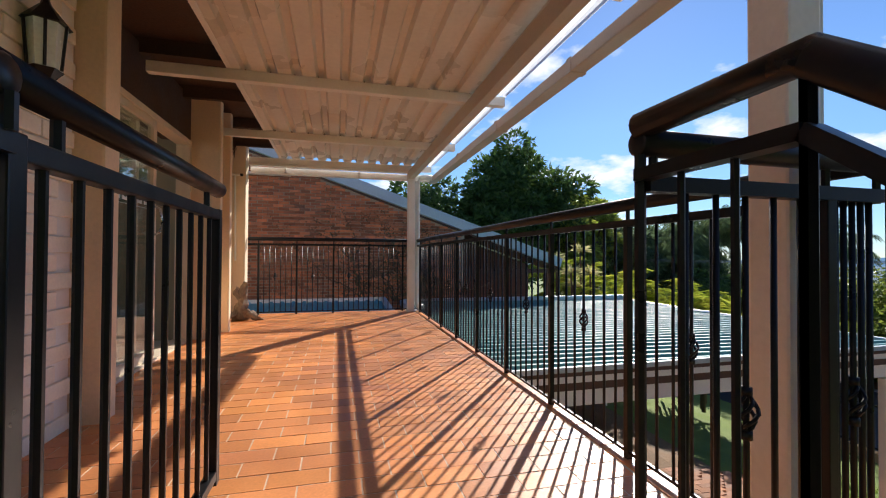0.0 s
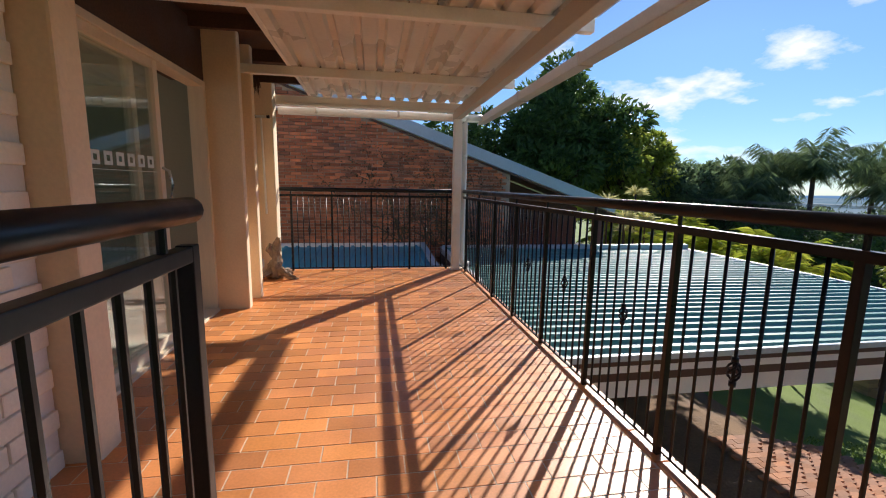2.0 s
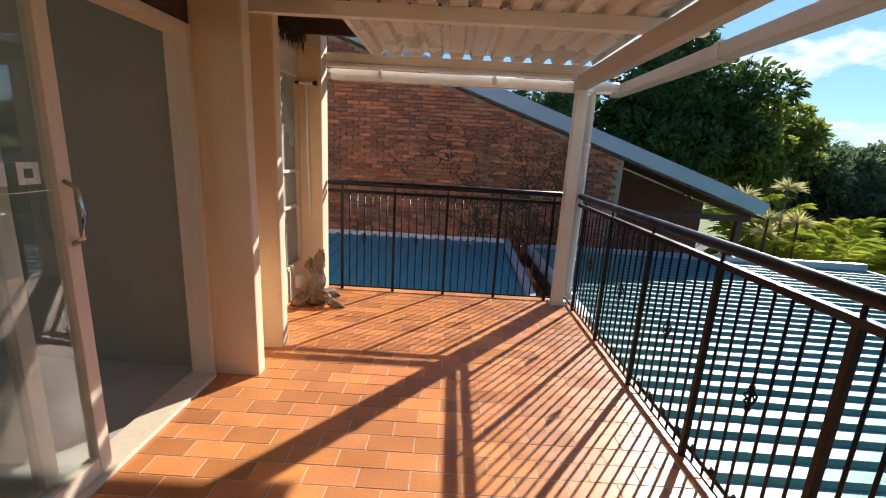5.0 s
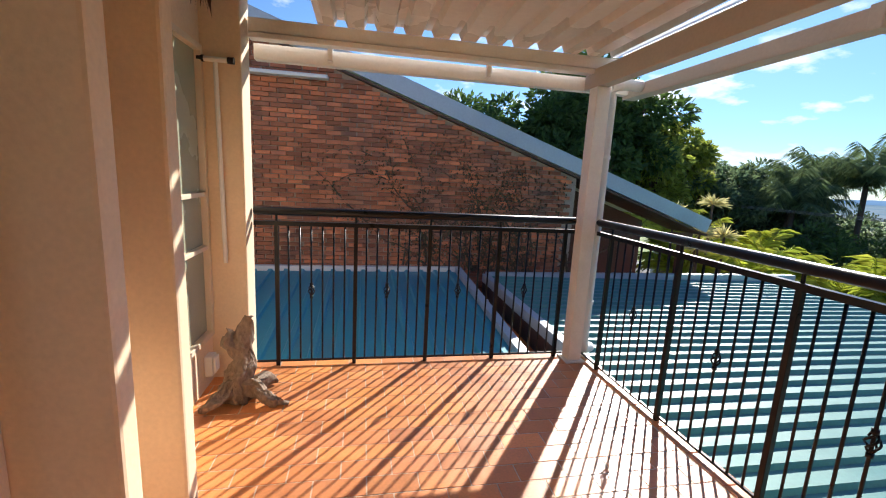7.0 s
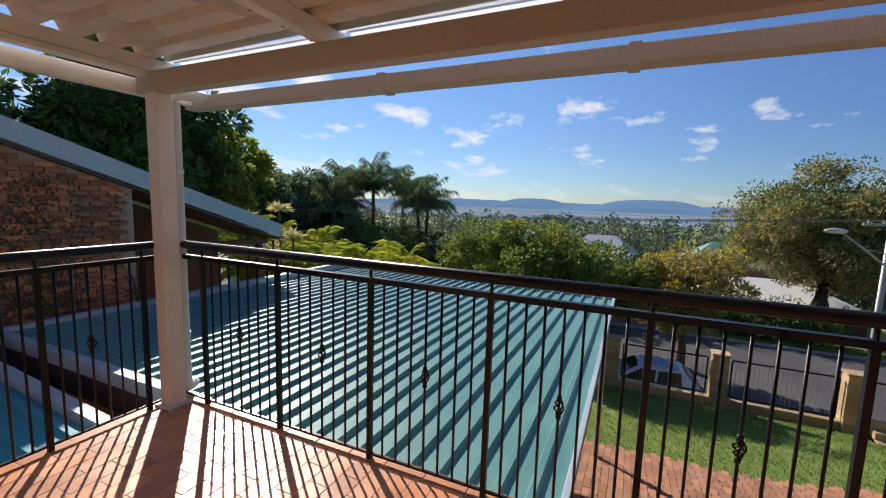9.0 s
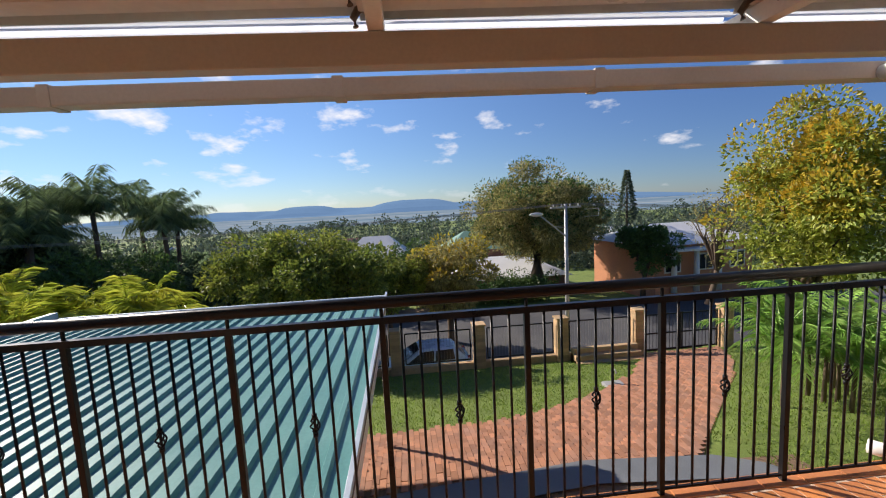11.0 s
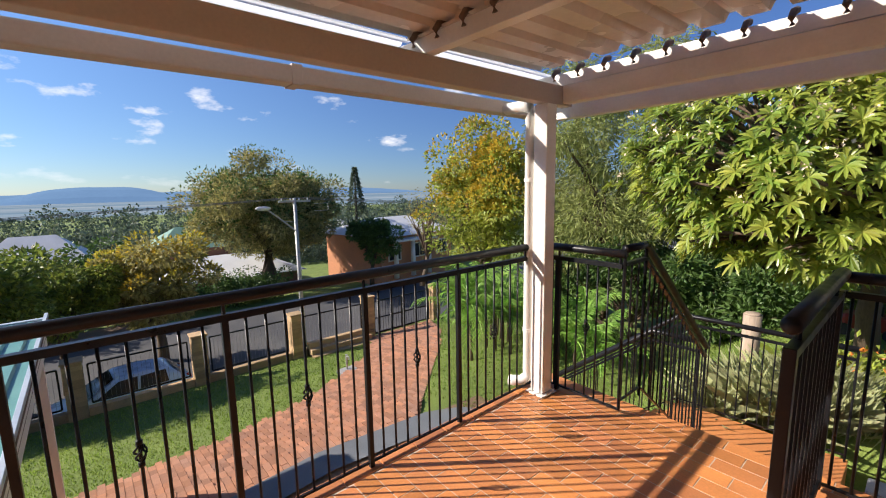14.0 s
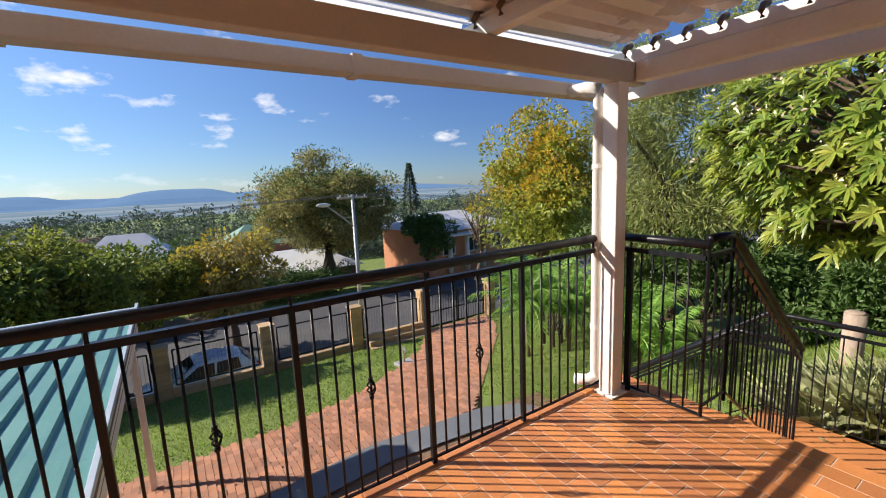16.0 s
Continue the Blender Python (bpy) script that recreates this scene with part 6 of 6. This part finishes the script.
# belts of trees down the valley
rng = np.random.default_rng(100)
cs, ds, sz = [], [], []
for k in range(2600):
    dist = 30 * (850 / 30) ** rng.random()
    ang = rng.uniform(-1.15, 1.15)
    x, y = 28 + dist * math.cos(ang) * 0.9, dist * math.sin(ang)
    if x < 46 and -22 < y < 32:
        continue
    r = (0.9 + 2.0 * rng.random() ** 2.2) * (1 + dist / 330)
    z = ground_z(x, y) + r * 0.7
    n = 420 if dist < 110 else 90
    off = rng.normal(size=(n, 3)); off /= np.linalg.norm(off, axis=1)[:, None]
    off[:, 2] *= rng.uniform(0.7, 1.5)
    cs.append(np.array([x, y, z]) + off * r * rng.uniform(0.75, 1.05, (n, 1)))
    ds.append(off + rng.normal(0, 0.6, (n, 3)))
    sz.append(np.full((n, 1), r * (0.15 if dist < 110 else 0.34)))
c, d, s = np.concatenate(cs), np.concatenate(ds), np.concatenate(sz)
d /= np.linalg.norm(d, axis=1)[:, None]
side = np.cross(d, rng.normal(size=d.shape)); side /= np.linalg.norm(side, axis=1)[:, None]
v = np.stack([c, c + d * s * 0.5 + side * s * 0.4, c + d * s, c + d * s * 0.5 - side * s * 0.4], 1).reshape(-1, 3)
k = np.arange(len(c))[:, None] * 4
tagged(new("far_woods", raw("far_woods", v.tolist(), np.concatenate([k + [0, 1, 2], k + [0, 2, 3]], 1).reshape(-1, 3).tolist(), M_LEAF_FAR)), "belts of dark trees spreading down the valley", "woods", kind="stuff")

# lawn blades near the drive and in the garden
rng = np.random.default_rng(101)


def inside(x, y, poly):
    hit, j = False, len(poly) - 1
    for i in range(len(poly)):
        (x1, y1), (x2, y2) = poly[i], poly[j]
        if (y1 > y) != (y2 > y) and x < (x2 - x1) * (y - y1) / (y2 - y1) + x1:
            hit = not hit
        j = i
    return hit


cs = []
while len(cs) < 42000:
    x, y = rng.uniform(-4, 12.0), rng.uniform(-9, 5.5)
    if inside(x, y, DRIVE) or (x < 2.0 and y > -2.9) or (x < 4.4 and y > -2.6) or (y > 3.0 and x < 6):
        continue
    cs.append((x, y, ground_z(x, y)))
cs = np.array(cs)
tagged(new("lawn_grass", leaves("lawn_grass", cs, np.stack([rng.normal(0, 0.5, len(cs)), rng.normal(0, 0.5, len(cs)), np.ones(len(cs))], 1), 0.07, 0.02, M_BLADE, rng)), "short green lawn grass", "grass", kind="stuff")

# ---- pieces: floor tiles, bricks, pavers ----
TW, TH, GAP = 0.219, 0.1085, 0.0065
tile = finish(boxed(-TW / 2 + GAP / 2, TW / 2 - GAP / 2, -TH / 2 + GAP / 2, TH / 2 - GAP / 2, -0.012, 0.0), "tile", M_TILE)
random.seed(7)
near, rest = 0, []
rows = int((YF - YN) / TH)
for r in range(rows):
    y = YN + TH * (r + 0.5)
    for c in range(-1, 13):
        x = 0.045 - TW * (c + (0.5 if r % 2 else 0.0)) - 0.11
        if x + TW / 2 < -2.42:
            continue
        if near < 300 and 1.1 < y < 5.2 and -1.9 < x < -0.05:
            piece("tile", tile, (x, y, random.uniform(-0.0006, 0.0006)), slab)
            near += 1
        else:
            rest.append((x, y))
v, f = [], []
for x, y in rest:
    x0, x1 = max(x - TW / 2 + GAP / 2, -2.4), min(x + TW / 2 - GAP / 2, 0.05)
    y0, y1, z = y - TH / 2 + GAP / 2, y + TH / 2 - GAP / 2, random.uniform(-0.0006, 0.0006)
    if x1 - x0 < 0.02:
        continue
    b = len(v)
    v += [(x0, y0, z - 0.011), (x1, y0, z - 0.011), (x1, y1, z - 0.011), (x0, y1, z - 0.011), (x0, y0, z), (x1, y0, z), (x1, y1, z), (x0, y1, z)]
    f += [(b + 4, b + 5, b + 6, b + 7)] + [(b + i, b + (i + 1) % 4, b + 4 + (i + 1) % 4, b + 4 + i) for i in range(4)]
part("tile_field", raw("tile_field", v, f, M_TILE_J), None, slab)["kind"] = "stuff"
# border course along the edges
bt = finish(boxed(-0.048, 0.048, -0.108, 0.108, -0.02, 0.004, 0.004), "edge_tile", M_TILE)
for k in range(25):
    piece("edge_tile", bt, (0.105, YN + 0.11 + k * 0.221, 0), slab)

BW, BH = 0.225, 0.068
brick = finish(boxed(-BW / 2 + 0.005, BW / 2 - 0.005, -0.02, 0.03, -BH / 2 + 0.0055, BH / 2 - 0.0055), "brick", M_BRICK)
count, v, f = 0, [], []
for r in range(61):
    z = -0.62 + r * BH
    for c in range(46):
        x = -5.8 + c * BW + (BW / 2 if r % 2 else 0)
        if x > 1.95 or z > gable_z(x) - 0.2 or (x < -4.6 and z > 3.4 + (x + 4.6) * 0.5):
            continue
        dy = random.uniform(-0.011, 0.009)
        x += random.uniform(-0.008, 0.008)
        if count < 300 and -2.4 < x < 1.2 and 0.55 < z < 1.95:
            piece("brick", brick, (x, WY + dy, z), house)
            count += 1
        else:
            b = len(v)
            hx, hz = BW / 2 - random.uniform(0.004, 0.014), BH / 2 - random.uniform(0.005, 0.0085)
            y0, y1 = WY - 0.02 + dy, WY + 0.03
            v += [(x - hx, y0, z - hz), (x + hx, y0, z - hz), (x + hx, y0, z + hz), (x - hx, y0, z + hz), (x - hx, y1, z - hz), (x + hx, y1, z - hz), (x + hx, y1, z + hz), (x - hx, y1, z + hz)]
            f += [(b, b + 1, b + 2, b + 3)] + [(b + (i + 1) % 4, b + i, b + 4 + i, b + 4 + (i + 1) % 4) for i in range(4)]
part("brick_field", raw("brick_field", v, f, M_BRICK_J), None, house)["kind"] = "stuff"

pv = finish(boxed(-0.105, 0.105, -0.05, 0.05, -0.03, 0.0, 0.0), "paver", M_PAVER)
count, v, f = 0, [], []
for r in range(132):
    for c in range(40):
        x, y = 4.0 + c * 0.218 + (0.109 if r % 2 else 0), -8.7 + r * 0.107
        if not inside(x, y, DRIVE) or x < 4.08:
            continue
        z = ground_z(x, y) + 0.045 + random.uniform(-0.004, 0.004)
        if count < 300 and x < 6.4 and -1.6 < y < 1.6:
            piece("paver", pv, (x, y, z), drive, random.uniform(-1, 1))
            count += 1
        else:
            b = len(v)
            for dz in (-0.03, 0.0):
                v += [(x - 0.105, y - 0.05, z + dz), (x + 0.105, y - 0.05, z + dz), (x + 0.105, y + 0.05, z + dz), (x - 0.105, y + 0.05, z + dz)]
            f += [(b + 4, b + 5, b + 6, b + 7)] + [(b + i, b + (i + 1) % 4, b + 4 + (i + 1) % 4, b + 4 + i) for i in range(4)]
part("paver_field", raw("paver_field", v, f, M_PAVER_J), None, drive)["kind"] = "stuff"
